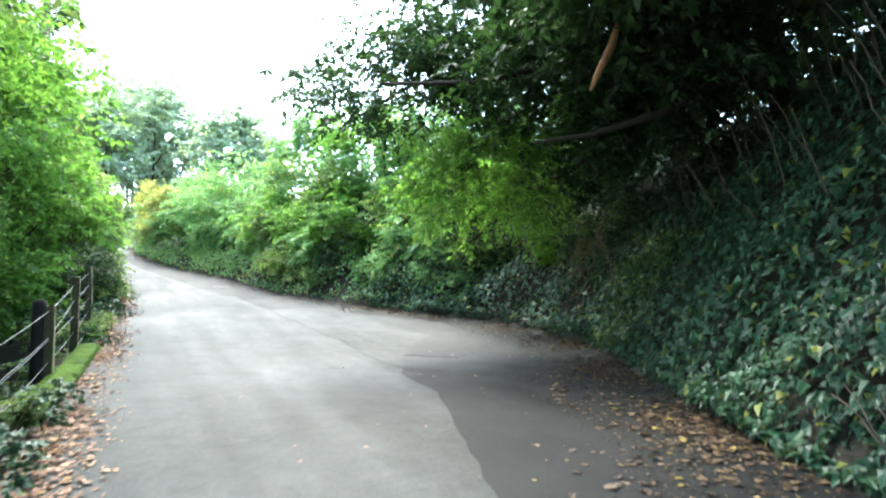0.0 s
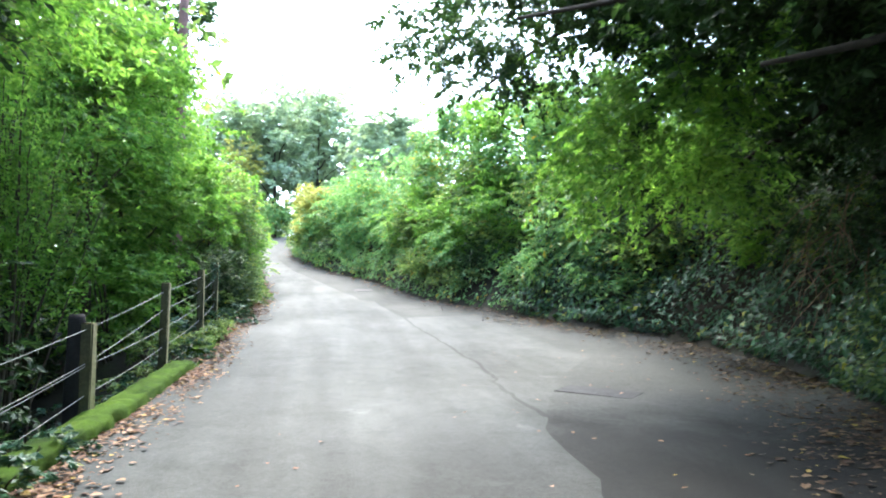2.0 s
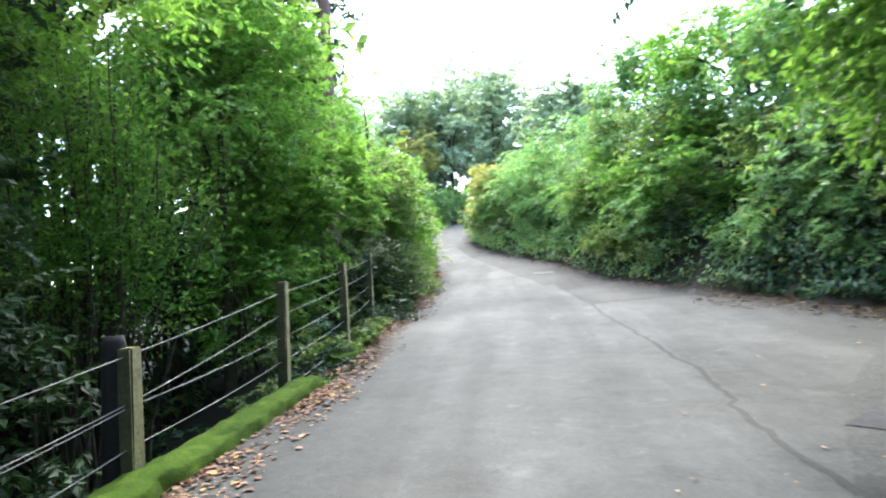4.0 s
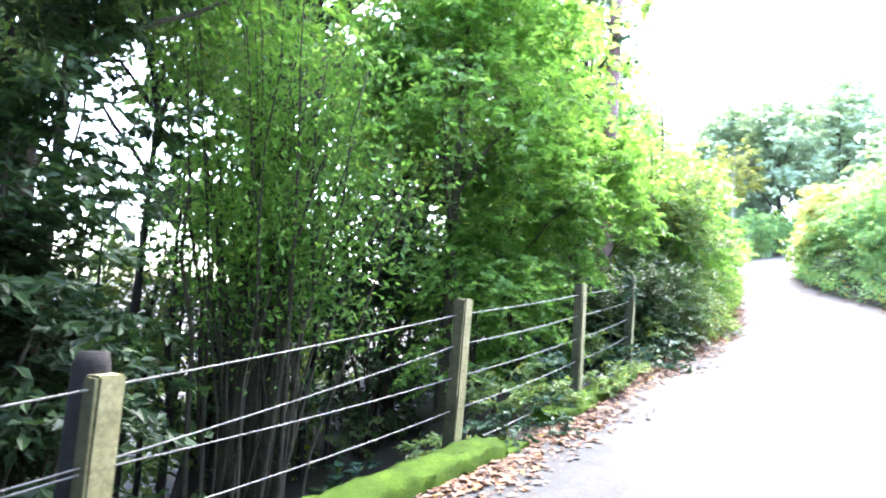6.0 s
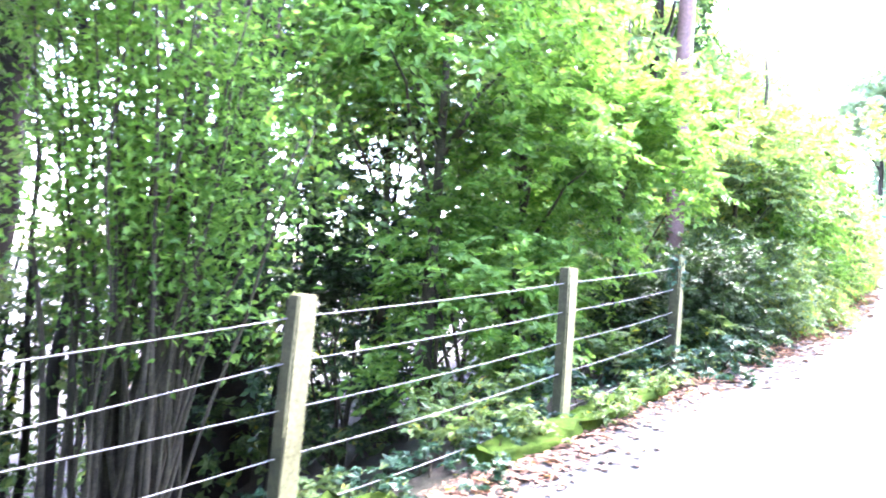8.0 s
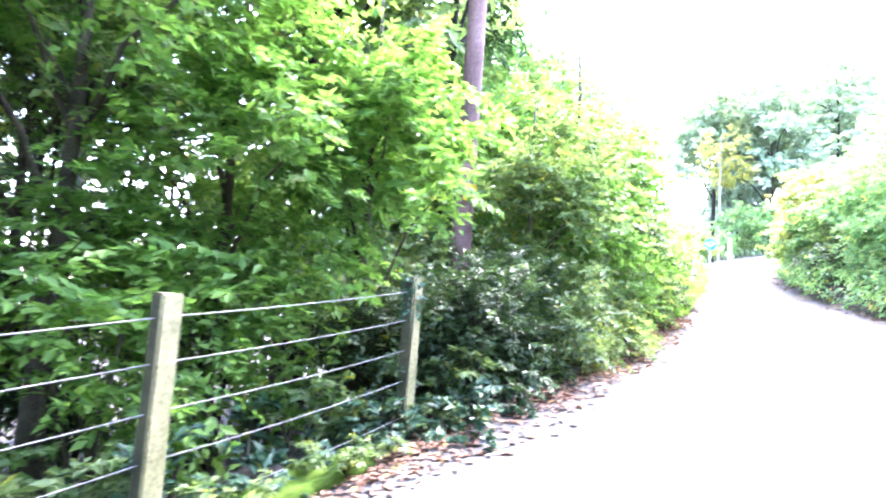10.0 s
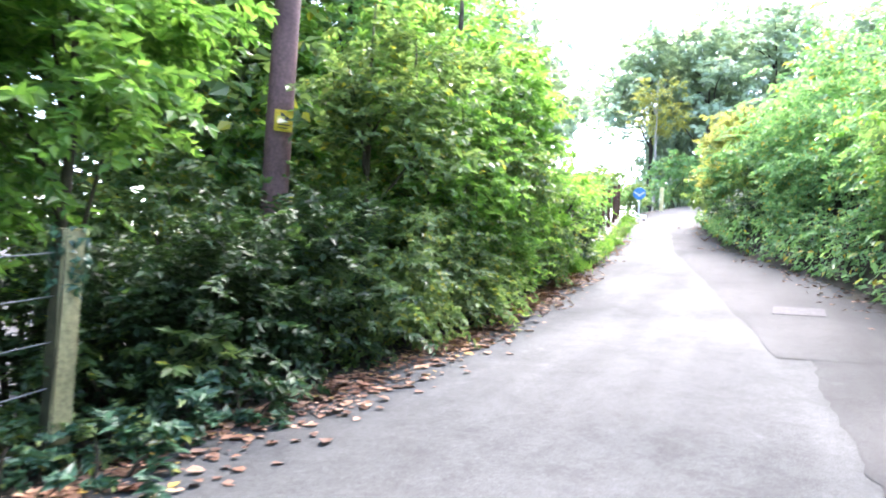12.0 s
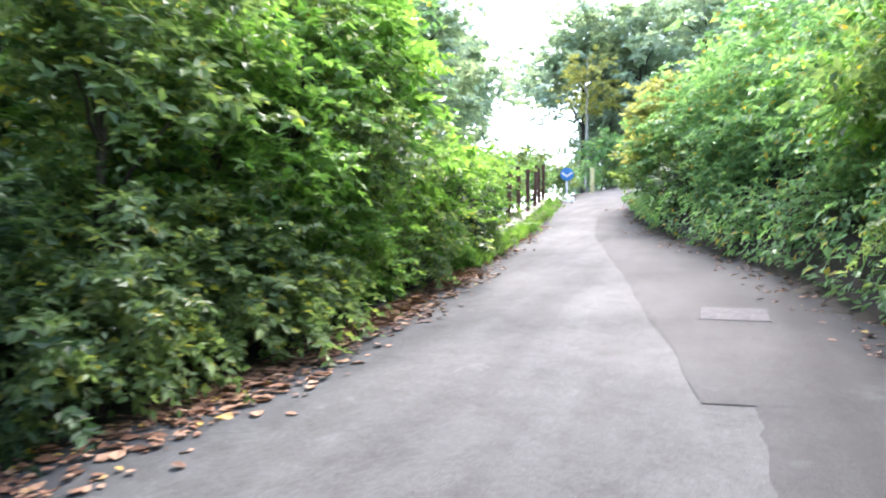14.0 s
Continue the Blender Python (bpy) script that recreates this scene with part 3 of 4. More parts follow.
board = thing("white_board", "low white board on two short legs at the bend", "sign board", (*board_xy, ground_at(*board_xy)))
panel = part("panel", box_bm(0.6, 0.03, 0.24, 0.006, 0.14), M_WHITE, board)
panel.rotation_euler = (radians(-28), 0, 0)
for a in (-1, 1):
    leg = part("leg", box_bm(0.04, 0.03, 0.3, 0.004, -0.1), M_RUST, board)
    leg.location = (0.2 * a, 0.03, 0)
board.rotation_euler = (0, 0, face_dir + radians(90))
marker_xy = (-24.5, 44.6)
marker = thing("marker_post", "cream painted wooden marker post on the verge", "post", (*marker_xy, ground_at(*marker_xy)))
part("shaft", box_bm(0.16, 0.16, 1.35, 0.02, -0.1), M_CREAM, marker)


# ---- plants ----
def shrub(name, label, r, h, n, size, mat, seed, shape=LEAF, clumps=26, stems=6, category="shrub", low=-0.3, spread=0.26, lift=0.5, group="", solid=0.45, twigs=False):
    """A bush about 2r wide and h high, rooted at its origin."""
    rng = np.random.default_rng(seed)
    ob = thing(name, label, category, group=group)
    p, nrm, tip, c, lines = cloud(rng, n, (0, 0, h * lift), (r, r, h * 0.5), clumps, spread * 1.5 * r, low, solid)
    keep = p[:, 2] > 0.02
    part_mesh("foliage", leaves("foliage", p[keep], nrm[keep], rng.uniform(0.6, 1.25, keep.sum()) * size, mat, rng, shape, 0.6, tip[keep]), ob)
    if twigs:
        tagged(part_mesh("brushwood", twig_mesh("brushwood", lines[::3], 0.005, M_STEM), ob), kind="stuff")
    for k in range(stems):
        top = c[rng.integers(len(c))]
        line = bent((rng.normal(0, r * 0.12), rng.normal(0, r * 0.12), -0.15), top, rng, 6, 0.1)
        part_mesh("stem", tube_mesh("stem", line, np.linspace(0.03, 0.008, 6) * (0.6 + 0.4 * r), M_STEM, 5), ob)
    return ob


def tree(name, label, at, height, trunk_r, crown_at, radii, n, size, mat, seed, shape=LEAF, clumps=40, limbs=7, bark=None, lean=(0, 0), spread=0.2, low=-0.5, solid=0.4):
    """A tree rooted at (x, y): tapering trunk, limbs to the clumps of its crown, leaves."""
    rng = np.random.default_rng(seed)
    bark = bark or M_BARK
    z = ground_at(*at)
    ob = thing(name, label, "tree", (*at, z))
    u = np.linspace(0, 1, 9)
    line = np.stack([lean[0] * u ** 1.4 + rng.normal(0, trunk_r * 0.2, 9), lean[1] * u ** 1.4 + rng.normal(0, trunk_r * 0.2, 9), -0.35 + u * (height + 0.35)], 1)
    part_mesh("trunk", tube_mesh("trunk", line, trunk_r * (1.25 - 1.05 * u ** 0.8 + 0.25 * np.exp(-9 * u)), bark, 12, 0.06, seed), ob)
    centre = np.array(crown_at, float) - np.array([*at, z])
    p, nrm, tip, c, lines = cloud(rng, n, centre, radii, clumps, spread * 1.5 * float(np.mean(radii)), low, solid)
    part_mesh("crown", leaves("crown", p, nrm, rng.uniform(0.6, 1.25, len(p)) * size, mat, rng, shape, 0.6, tip), ob)
    tagged(part_mesh("brushwood", twig_mesh("brushwood", lines[::3], 0.007, bark), ob), kind="stuff")
    for k in range(limbs):
        top = c[(k * 5) % len(c)]
        f = np.clip((top[2] - 0.6 * np.linalg.norm(top[:2])) / height, 0.2, 0.9)
        i = int(f * 8)
        part_mesh("limb", tube_mesh("limb", bent(line[i], top, rng, 7, 0.1), np.linspace(trunk_r * 0.42, trunk_r * 0.07, 7), bark, 7, 0.05, k), ob)
    return ob


def cover(name, label, category, edge, tan, side, y0, y1, w0, w1, n, size, mat, seed, shape, bulge=0.3, tone=0.6):
    """Leaves that hide a bank from w0 to w1 metres outside an edge."""
    rng = np.random.default_rng(seed)
    idx = np.where((edge[:, 1] >= y0) & (edge[:, 1] <= y1))[0]
    i = rng.choice(idx, n)
    w = rng.uniform(w0, w1, n)
    out = np.stack([tan[i, 1], -tan[i, 0]], 1) * side
    xy = edge[i] + out * w[:, None] + tan[i] * rng.uniform(-0.3, 0.3, (n, 1))
    z = land_z(xy)
    e = 0.15
    up = land_z(xy + out * e)
    steep = (up - z) / e
    nrm = np.c_[-out * steep[:, None], np.ones(n)]
    nrm /= np.linalg.norm(nrm, axis=1)[:, None]
    lump = np.sin(xy[:, 0] * 1.9 + 0.7 * z) * np.sin(xy[:, 1] * 1.6 + 1.3 * z) * 0.5 + np.sin(z * 3.1 + xy[:, 1] * 2.3) * 0.3
    pos = np.c_[xy, z] + nrm * (0.06 + bulge * np.clip(0.35 + lump + rng.normal(0, 0.35, n), 0, 1.6))[:, None]
    ob = part_mesh(name, leaves(name, pos, nrm + np.array([0, 0, 0.35]), rng.uniform(0.55, 1.25, n) * size, mat, rng, shape, 1.0))
    return tagged(ob, label, category, kind="stuff")


# ivy over the near bank, and the creepers further on
cover("ivy_cover", "dense glossy dark ivy hanging over the steep bank", "ivy", EDGE_R, TAN_R, 1, -1, 12.5, 0.0, 4.0, 44000, 0.105, L_IVY, 21, LOBED, 0.22)
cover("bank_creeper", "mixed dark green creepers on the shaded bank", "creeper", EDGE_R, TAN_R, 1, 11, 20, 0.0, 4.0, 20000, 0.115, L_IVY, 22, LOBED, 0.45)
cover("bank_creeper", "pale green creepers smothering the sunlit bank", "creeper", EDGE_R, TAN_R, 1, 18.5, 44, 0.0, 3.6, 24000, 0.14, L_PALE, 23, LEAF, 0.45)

cover("bank_creeper", "bright glossy patch of creeper on the shaded bank", "creeper", EDGE_R, TAN_R, 1, 10.2, 12.4, 0.0, 1.3, 2600, 0.085, L_MID, 24, LOBED, 0.35)
tangle_rng = np.random.default_rng(25)
tangle = thing("dry_tangle", "tangle of dry brown creeper twigs hanging on the bank", "dry twigs", (2.95, 12.7, ground_at(2.95, 12.7)))
for k in range(36):
    a = np.array([tangle_rng.normal(0.1, 0.3), tangle_rng.normal(0, 0.45), tangle_rng.uniform(1.0, 2.4)])
    part_mesh("twig", tube_mesh("twig", bent(a, a + np.array([tangle_rng.normal(-0.3, 0.25), tangle_rng.normal(0, 0.25), tangle_rng.uniform(-1.0, -0.4)]), tangle_rng, 6, 0.12), np.linspace(0.008, 0.004, 6), M_DRY, 4), tangle)
bare = thing("bare_stems", "upright reddish brown bare stems among the ivy", "stems", (2.62, 3.7, ground_at(2.62, 3.7) - 0.05))
for k in range(6):
    a = (tangle_rng.normal(-0.05, 0.05), tangle_rng.normal(0, 0.06), 0)
    part_mesh("stem", tube_mesh("stem", bent(a, (-0.3 + tangle_rng.normal(0, 0.12), tangle_rng.normal(0, 0.22), tangle_rng.uniform(0.5, 0.9)), tangle_rng, 6, 0.1), np.linspace(0.008, 0.004, 6), M_DRY, 5), bare)

# bushes on the right bank
rng = np.random.default_rng(31)
bank_kinds = [shrub("bank_shrub", "pale green leafy shrub growing on the bank", 1.5, 2.3, 4900, 0.145, L_PALE, 41, LEAF, 30, 3, low=-0.85),
              shrub("bank_shrub", "mid green leafy shrub growing on the bank", 1.4, 2.0, 4900, 0.14, L_MID, 42, LEAF, 26, 3, low=-0.85),
              shrub("bank_shrub", "bright yellow-green shrub growing on the bank", 1.3, 2.2, 4900, 0.135, L_BRIGHT, 43, LEAF, 24, 3, low=-0.85),
              shrub("bank_shrub", "dark green leafy shrub growing on the bank", 1.5, 2.2, 3600, 0.16, L_DARK, 44, LEAF, 28, 3, low=-0.85)]


far_bank_kinds = [shrub("bank_shrub", "pale green leafy shrub growing on the bank", 1.5, 2.3, 2200, 0.25, L_PALE, 45, LEAF, 30, 2),
                  shrub("bank_shrub", "mid green leafy shrub growing on the bank", 1.4, 2.0, 2200, 0.24, L_MID, 46, LEAF, 26, 2)]


def retire(kinds):
    """Takes away the pattern plants once their copies stand."""
    for ob in kinds:
        for part_ob in (*ob.children_recursive, ob):
            bpy.data.objects.remove(part_ob)


def plant(kinds, spots, weights, rng, scale=(0.8, 1.25), sink=0.1, group=""):
    for x, y in spots:
        k = kinds[rng.choice(len(kinds), p=weights)]
        s = rng.uniform(*scale)
        ob = copy_thing(k, Matrix.Translation((x, y, ground_at(x, y) - sink)) @ Matrix.Rotation(rng.uniform(0, 6.28), 4, "Z"))
        ob.scale = (s, s, s * rng.uniform(0.85, 1.15))
        if group:
            tagged(ob, group=group)


plant(bank_kinds, along(EDGE_R, TAN_R, 1, 17.5, 33, 1.7, 1.25, 0.2, rng), [0.5, 0.25, 0.25, 0.0], rng, (0.6, 0.95), 0.5, "shrubs on the bank")
plant(bank_kinds, along(EDGE_R, TAN_R, 1, 18.5, 33, 2.0, 1.6, 0.35, rng), [0.55, 0.2, 0.25, 0.0], rng, (0.75, 1.1), 0.5, "shrubs on the bank")
plant(bank_kinds, along(EDGE_R, TAN_R, 1, 16, 33, 2.3, 2.8, 0.6, rng), [0.65, 0.2, 0.15, 0.0], rng, (0.9, 1.35), 0.5, "shrubs on the bank")
plant(bank_kinds, along(EDGE_R, TAN_R, 1, 17.5, 33, 1.25, 0.6, 0.22, rng), [0.5, 0.25, 0.15, 0.1], rng, (0.35, 0.6), 0.15, "shrubs on the bank")
for out, step in ((1.1, 1.8), (1.8, 2.0), (3.0, 2.3)):
    plant(far_bank_kinds, along(EDGE_R, TAN_R, 1, 33, 60, step, out, 0.3, rng), [0.7, 0.3], rng, (0.6 + 0.08 * out, 0.8 + 0.1 * out), 0.4, "shrubs on the bank")
plant(bank_kinds, along(EDGE_R, TAN_R, 1, -6, 18, 3.0, 4.2, 0.8, rng), [0.0, 0.3, 0.1, 0.6], rng, (0.9, 1.5), 0.3, "shrubs on the bank")
plant(bank_kinds, along(EDGE_R, TAN_R, 1, 12.5, 19, 1.8, 1.2, 0.3, rng), [0.0, 0.3, 0.2, 0.5], rng, (0.55, 0.8), 0.3, "shrubs on the bank")

# hedge on the lane's other side, past the fence
hedge_kinds = [shrub("hedge_shrub", "leafy green hedge shrub spilling over the lane's edge", 1.05, 2.0, 7200, 0.095, L_MID, 51, LEAF, 34, 6, low=-0.95, spread=0.24),
               shrub("hedge_shrub", "dark leafy hedge shrub spilling over the lane's edge", 1.0, 1.9, 6500, 0.095, L_DARK, 52, LEAF, 34, 6, low=-0.95, spread=0.24),
               shrub("hedge_shrub", "fresh green hedge shrub with small yellow leaves", 1.05, 2.2, 7200, 0.094, L_BRIGHT, 53, LEAF, 34, 6, low=-0.95, spread=0.24)]
far_high_kinds = [shrub("hedge_shrub", "leafy shrub in the far hedge beyond the railing", 1.5, 3.2, 2200, 0.2, L_MID, 56, LEAF, 30, 3, spread=0.22),
                  shrub("hedge_shrub", "grey-green shrub in the far hedge beyond the railing", 1.5, 3.0, 2200, 0.2, L_PALE, 57, LEAF, 30, 3, spread=0.22)]
high_kinds = [shrub("hedge_shrub", "tall leafy shrub in the hedge's second row", 1.5, 3.2, 5600, 0.12, L_MID, 54, LEAF, 34, 6, spread=0.22),
              shrub("hedge_shrub", "tall grey-green shrub in the hedge's second row", 1.5, 3.0, 5600, 0.12, L_PALE, 55, LEAF, 34, 6, spread=0.22)]
front = along(EDGE_L, TAN_L, -1, 17.6, 27.5, 0.85, 0.6, 0.15, rng)
# the near end gets dark leaves to carry the hollow's shade
plant(hedge_kinds, [s for s in front if s[1] < 18.7], [0.1, 0.9, 0.0], rng, (0.8, 1.05), 0.12, "hedge along the lane")
plant(hedge_kinds, [s for s in front if s[1] >= 18.7], [0.5, 0.1, 0.4], rng, (0.8, 1.05), 0.12, "hedge along the lane")
# dark leaves only: painted shade beside the last post
plant(hedge_kinds, along(EDGE_L, TAN_L, -1, 16.5, 18.3, 0.55, 0.95, 0.15, rng), [0.0, 1.0, 0.0], rng, (0.6, 0.75), 0.12, "hedge along the lane")
plant(high_kinds, along(EDGE_L, TAN_L, -1, 18.9, 36, 1.6, 2.4, 0.35, rng), [0.65, 0.35], rng, (0.8, 1.05), 0.1, "hedge along the lane")
plant(far_high_kinds, along(EDGE_L, TAN_L, -1, 41, 62, 1.7, 1.6, 0.3, rng), [0.5, 0.5], rng, (0.45, 0.6), 0.1, "hedge along the lane")
plant(far_high_kinds, along(EDGE_L, TAN_L, -1, 26.5, 39.5, 1.0, 1.45, 0.2, rng), [0.6, 0.4], rng, (0.55, 0.75), 0.0, "hedge along the lane")
plant(far_high_kinds, [(-22.8, 37.7), (-23.7, 39.1), (-25.1, 40.6), (-26.6, 42.0), (-24.4, 37.2), (-26.6, 39.6), (-28.5, 43.5)], [0.5, 0.5], rng, (0.62, 0.85), 0.0, "hedge along the lane")
plant(far_high_kinds, [(-26.8, 51.6), (-27.3, 53.6), (-27.8, 55.6), (-28.6, 57.8), (-27.0, 49.4)], [0.5, 0.5], rng, (0.8, 1.0), 0.0, "hedge along the lane")
plant(far_high_kinds, [(-24.7, 42.4), (-23.9, 41.7), (-25.4, 43.4)], [1.0, 0.0], rng, (0.4, 0.5), 0.0, "hedge along the lane")

# low growth at the fence's foot
low_kinds = [shrub("low_plant", "low leafy undergrowth at the foot of the fence", 0.5, 0.6, 560, 0.1, L_MID, 61, LEAF, 12, 3, "undergrowth"),
             shrub("low_plant", "low dark ivy clump at the foot of the fence", 0.45, 0.4, 340, 0.09, L_IVY, 62, LOBED, 12, 2, "undergrowth"),
             shrub("low_plant", "bright fern-like undergrowth at the foot of the fence", 0.5, 0.65, 800, 0.10, L_BRIGHT, 63, SLIM, 12, 3, "undergrowth")]
plant(low_kinds, along(EDGE_L, TAN_L, -1, 12.4, 17.5, 0.6, 0.3, 0.16, rng), [0.3, 0.7, 0.0], rng, (0.45, 0.7), 0.03, "undergrowth")
plant(low_kinds, along(EDGE_L, TAN_L, -1, 11.9, 17.4, 0.28, 0.1, 0.2, rng), [0.2, 0.8, 0.0], rng, (0.4, 0.6), 0.02, "undergrowth")
plant(low_kinds, along(EDGE_L, TAN_L, -1, 1.5, 7.6, 0.45, 0.2, 0.12, rng), [0.1, 0.9, 0.0], rng, (0.5, 0.8), 0.0, "undergrowth")
plant(low_kinds, along(EDGE_L, TAN_L, -1, 7.5, 12.6, 0.4, 0.75, 0.1, rng), [0.3, 0.7, 0.0], rng, (0.4, 0.65), 0.03, "undergrowth")
plant(low_kinds, along(EDGE_L, TAN_L, -1, 11.5, 18, 0.6, 1.0, 0.25, rng), [0.55, 0.4, 0.05], rng, (0.8, 1.3), 0.05, "undergrowth")
plant(low_kinds, along(EDGE_L, TAN_L, -1, 1, 11.5, 0.9, 1.2, 0.3, rng), [0.05, 0.95, 0.0], rng, (0.7, 1.0), 0.05, "undergrowth")
plant(low_kinds, [(-6.4, 8.9), (-7.0, 9.6), (-7.4, 8.9), (-6.2, 7.8), (-6.9, 8.3)], [0.0, 1.0, 0.0], rng, (0.9, 1.2), 0.05, "undergrowth")
plant(low_kinds, along(EDGE_L, TAN_L, -1, -4, 24, 1.1, 3.2, 0.9, rng), [0.5, 0.45, 0.05], rng, (0.8, 1.4), 0.05, "undergrowth")
plant(low_kinds, [(-8.45, 15.8), (-8.3, 16.3), (-8.6, 16.5), (-8.75, 16.9), (-8.9, 17.3)], [0.0, 1.0, 0.0], rng, (0.7, 0.95), 0.05, "undergrowth")
plant(low_kinds, along(EDGE_L, TAN_L, -1, 26, 37, 0.8, -0.1, 0.15, rng), [0.3, 0.0, 0.7], rng, (0.5, 0.8), 0.05, "undergrowth")
# understorey on the slope below the fence, its shade carried by dark leaves
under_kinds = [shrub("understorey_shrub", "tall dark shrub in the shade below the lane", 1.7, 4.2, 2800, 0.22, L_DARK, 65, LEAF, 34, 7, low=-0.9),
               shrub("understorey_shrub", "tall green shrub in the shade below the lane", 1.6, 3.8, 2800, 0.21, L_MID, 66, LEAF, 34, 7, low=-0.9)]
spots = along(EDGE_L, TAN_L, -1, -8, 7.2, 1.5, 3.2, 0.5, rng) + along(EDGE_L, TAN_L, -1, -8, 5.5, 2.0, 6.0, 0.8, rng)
# outlying spots far left are out of view, added to block side light
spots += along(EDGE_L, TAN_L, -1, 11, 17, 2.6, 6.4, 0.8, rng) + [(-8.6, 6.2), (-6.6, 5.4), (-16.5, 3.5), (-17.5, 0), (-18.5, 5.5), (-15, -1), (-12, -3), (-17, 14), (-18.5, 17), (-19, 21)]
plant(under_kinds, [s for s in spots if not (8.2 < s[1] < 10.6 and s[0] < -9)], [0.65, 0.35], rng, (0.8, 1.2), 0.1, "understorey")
# dark shrubs added as blockers, some out of view, to shade the fence
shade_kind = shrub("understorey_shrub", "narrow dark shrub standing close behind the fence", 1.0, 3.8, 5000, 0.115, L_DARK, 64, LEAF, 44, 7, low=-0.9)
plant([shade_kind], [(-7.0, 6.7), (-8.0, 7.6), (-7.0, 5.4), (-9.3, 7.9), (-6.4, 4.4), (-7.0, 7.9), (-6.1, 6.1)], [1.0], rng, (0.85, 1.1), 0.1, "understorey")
thicket = shrub("thicket_shrub", "bright leafy bush crowding the fence wires", 1.15, 2.9, 6500, 0.11, L_BRIGHT, 69, LEAF, 40, 6, low=-0.9, twigs=True)
plant([thicket], [(-9.3, 13.7), (-9.8, 14.8)], [1.0], rng, (0.8, 1.1), 0.1, "understorey")
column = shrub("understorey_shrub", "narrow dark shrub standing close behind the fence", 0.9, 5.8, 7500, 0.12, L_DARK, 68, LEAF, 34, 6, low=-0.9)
column.location = (-7.6, 8.1, ground_at(-7.6, 8.1) - 0.1)
plant(high_kinds, along(EDGE_L, TAN_L, -1, 17.5, 27, 1.9, 4.0, 0.4, rng), [0.6, 0.4], rng, (1.1, 1.4), 0.1, "hedge along the lane")
plant([shade_kind], [(-10.51, 12.6), (-12.16, 13.72)], [1.0], np.random.default_rng(7), (0.75, 0.9), 0.1, "understorey")
retire([*bank_kinds, *far_bank_kinds, *far_high_kinds, *hedge_kinds, *high_kinds, *low_kinds, *under_kinds, thicket, shade_kind])

# ivy round the head of the last fence post
ivy_rng = np.random.default_rng(67)
post_ivy = thing("post_ivy", "dark ivy wrapped round the head of a fence post", "ivy", (-8.7, 16.1, 2.5))
a, h = ivy_rng.uniform(0, 6.28, 170), ivy_rng.uniform(0.05, 0.47, 170)
p = np.c_[np.cos(a) * 0.085, np.sin(a) * 0.095, h]
part_mesh("foliage", leaves("foliage", p, np.c_[np.cos(a), np.sin(a), 0.4 + 0 * a], ivy_rng.uniform(0.04, 0.07, 170), L_IVY, ivy_rng, LOBED, 1.0), post_ivy)

# trees behind the fence
tree("young_tree", "young tree with fresh bright green leaves over the fence", (-7.9, 8.2), 6.5, 0.09, (-7.4, 8.4, 5.5), (2.3, 2.6, 2.3), 19000, 0.115, L_BRIGHT, 71, LEAF, 60, 9, M_STEM)
tree("young_tree", "slender tree with bright green leaves behind the fence", (-9.6, 13.3), 6.8, 0.09, (-9.3, 13.2, 5.4), (1.7, 1.8, 2.3), 17000, 0.115, L_BRIGHT, 72, LEAF, 60, 9, M_STEM)
tree("young_tree", "slender leafy tree at the end of the fence", (-10.1, 14.7), 5.2, 0.08, (-9.8, 14.7, 3.7), (1.3, 1.5, 2.0), 13000, 0.115, L_BRIGHT, 73, LEAF, 54, 9, M_STEM)
tree("young_tree", "bushy young tree with mid green leaves behind the fence", (-10.6, 13.0), 6.2, 0.08, (-10.4, 13.0, 4.4), (1.4, 1.4, 2.6), 13000, 0.115, L_MID, 86, LEAF, 50, 8, M_STEM)
tree("young_tree", "small tree leaning over the last fence post", (-10.0, 16.2), 5.0, 0.06, (-9.5, 16.2, 4.2), (0.95, 1.05, 1.3), 8000, 0.115, L_BRIGHT, 87, LEAF, 34, 7, M_STEM)
# backing row, partly out of view, added to keep light from the wood
tree("big_tree", "dark tree added deep in the wood to shut out light", (-20, 13.8), 10, 0.25, (-19.8, 13.8, 6.0), (3.2, 3.2, 5.0), 4500, 0.42, L_DARK, 88, LEAF, 60, 6)
tree("big_tree", "dark tree added deep in the wood to shut out light", (-20.5, 4.5), 10, 0.25, (-20.3, 4.4, 6.0), (3.4, 3.2, 5.4), 4500, 0.42, L_DARK, 89, LEAF, 60, 6)
tree("big_tree", "dark tree added deep in the wood to shut out light", (-17.5, -2.5), 10, 0.25, (-17.3, -2.5, 5.5), (3.6, 3.6, 5.4), 4500, 0.42, L_DARK, 90, LEAF, 60, 6)
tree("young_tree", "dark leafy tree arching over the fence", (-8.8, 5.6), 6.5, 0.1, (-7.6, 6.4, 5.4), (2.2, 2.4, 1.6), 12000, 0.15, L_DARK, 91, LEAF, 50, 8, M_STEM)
tree("big_tree", "dark tree behind the roadside hedge", (-18.0, 19.8), 9, 0.22, (-17.8, 19.8, 5.5), (3.0, 3.0, 4.6), 5000, 0.37, L_MID, 92, LEAF, 60, 6)
tree("big_tree", "dark tree behind the roadside hedge", (-19.6, 24.0), 9, 0.22, (-19.4, 24.0, 6.5), (3.0, 3.0, 4.6), 5000, 0.37, L_MID, 93, LEAF, 60, 6)
tree("big_tree", "dark tree behind the roadside hedge", (-21.8, 27.6), 9, 0.22, (-21.6, 27.6, 7.0), (2.6, 2.8, 4.4), 8000, 0.28, L_MID, 94, LEAF, 56, 6)
tree("young_tree", "dark leafy tree shading the start of the fence", (-6.0, 3.6), 7.0, 0.12, (-5.6, 4.6, 5.6), (2.3, 2.8, 2.7), 15000, 0.125, L_MID, 74, LEAF, 56, 9, M_STEM)
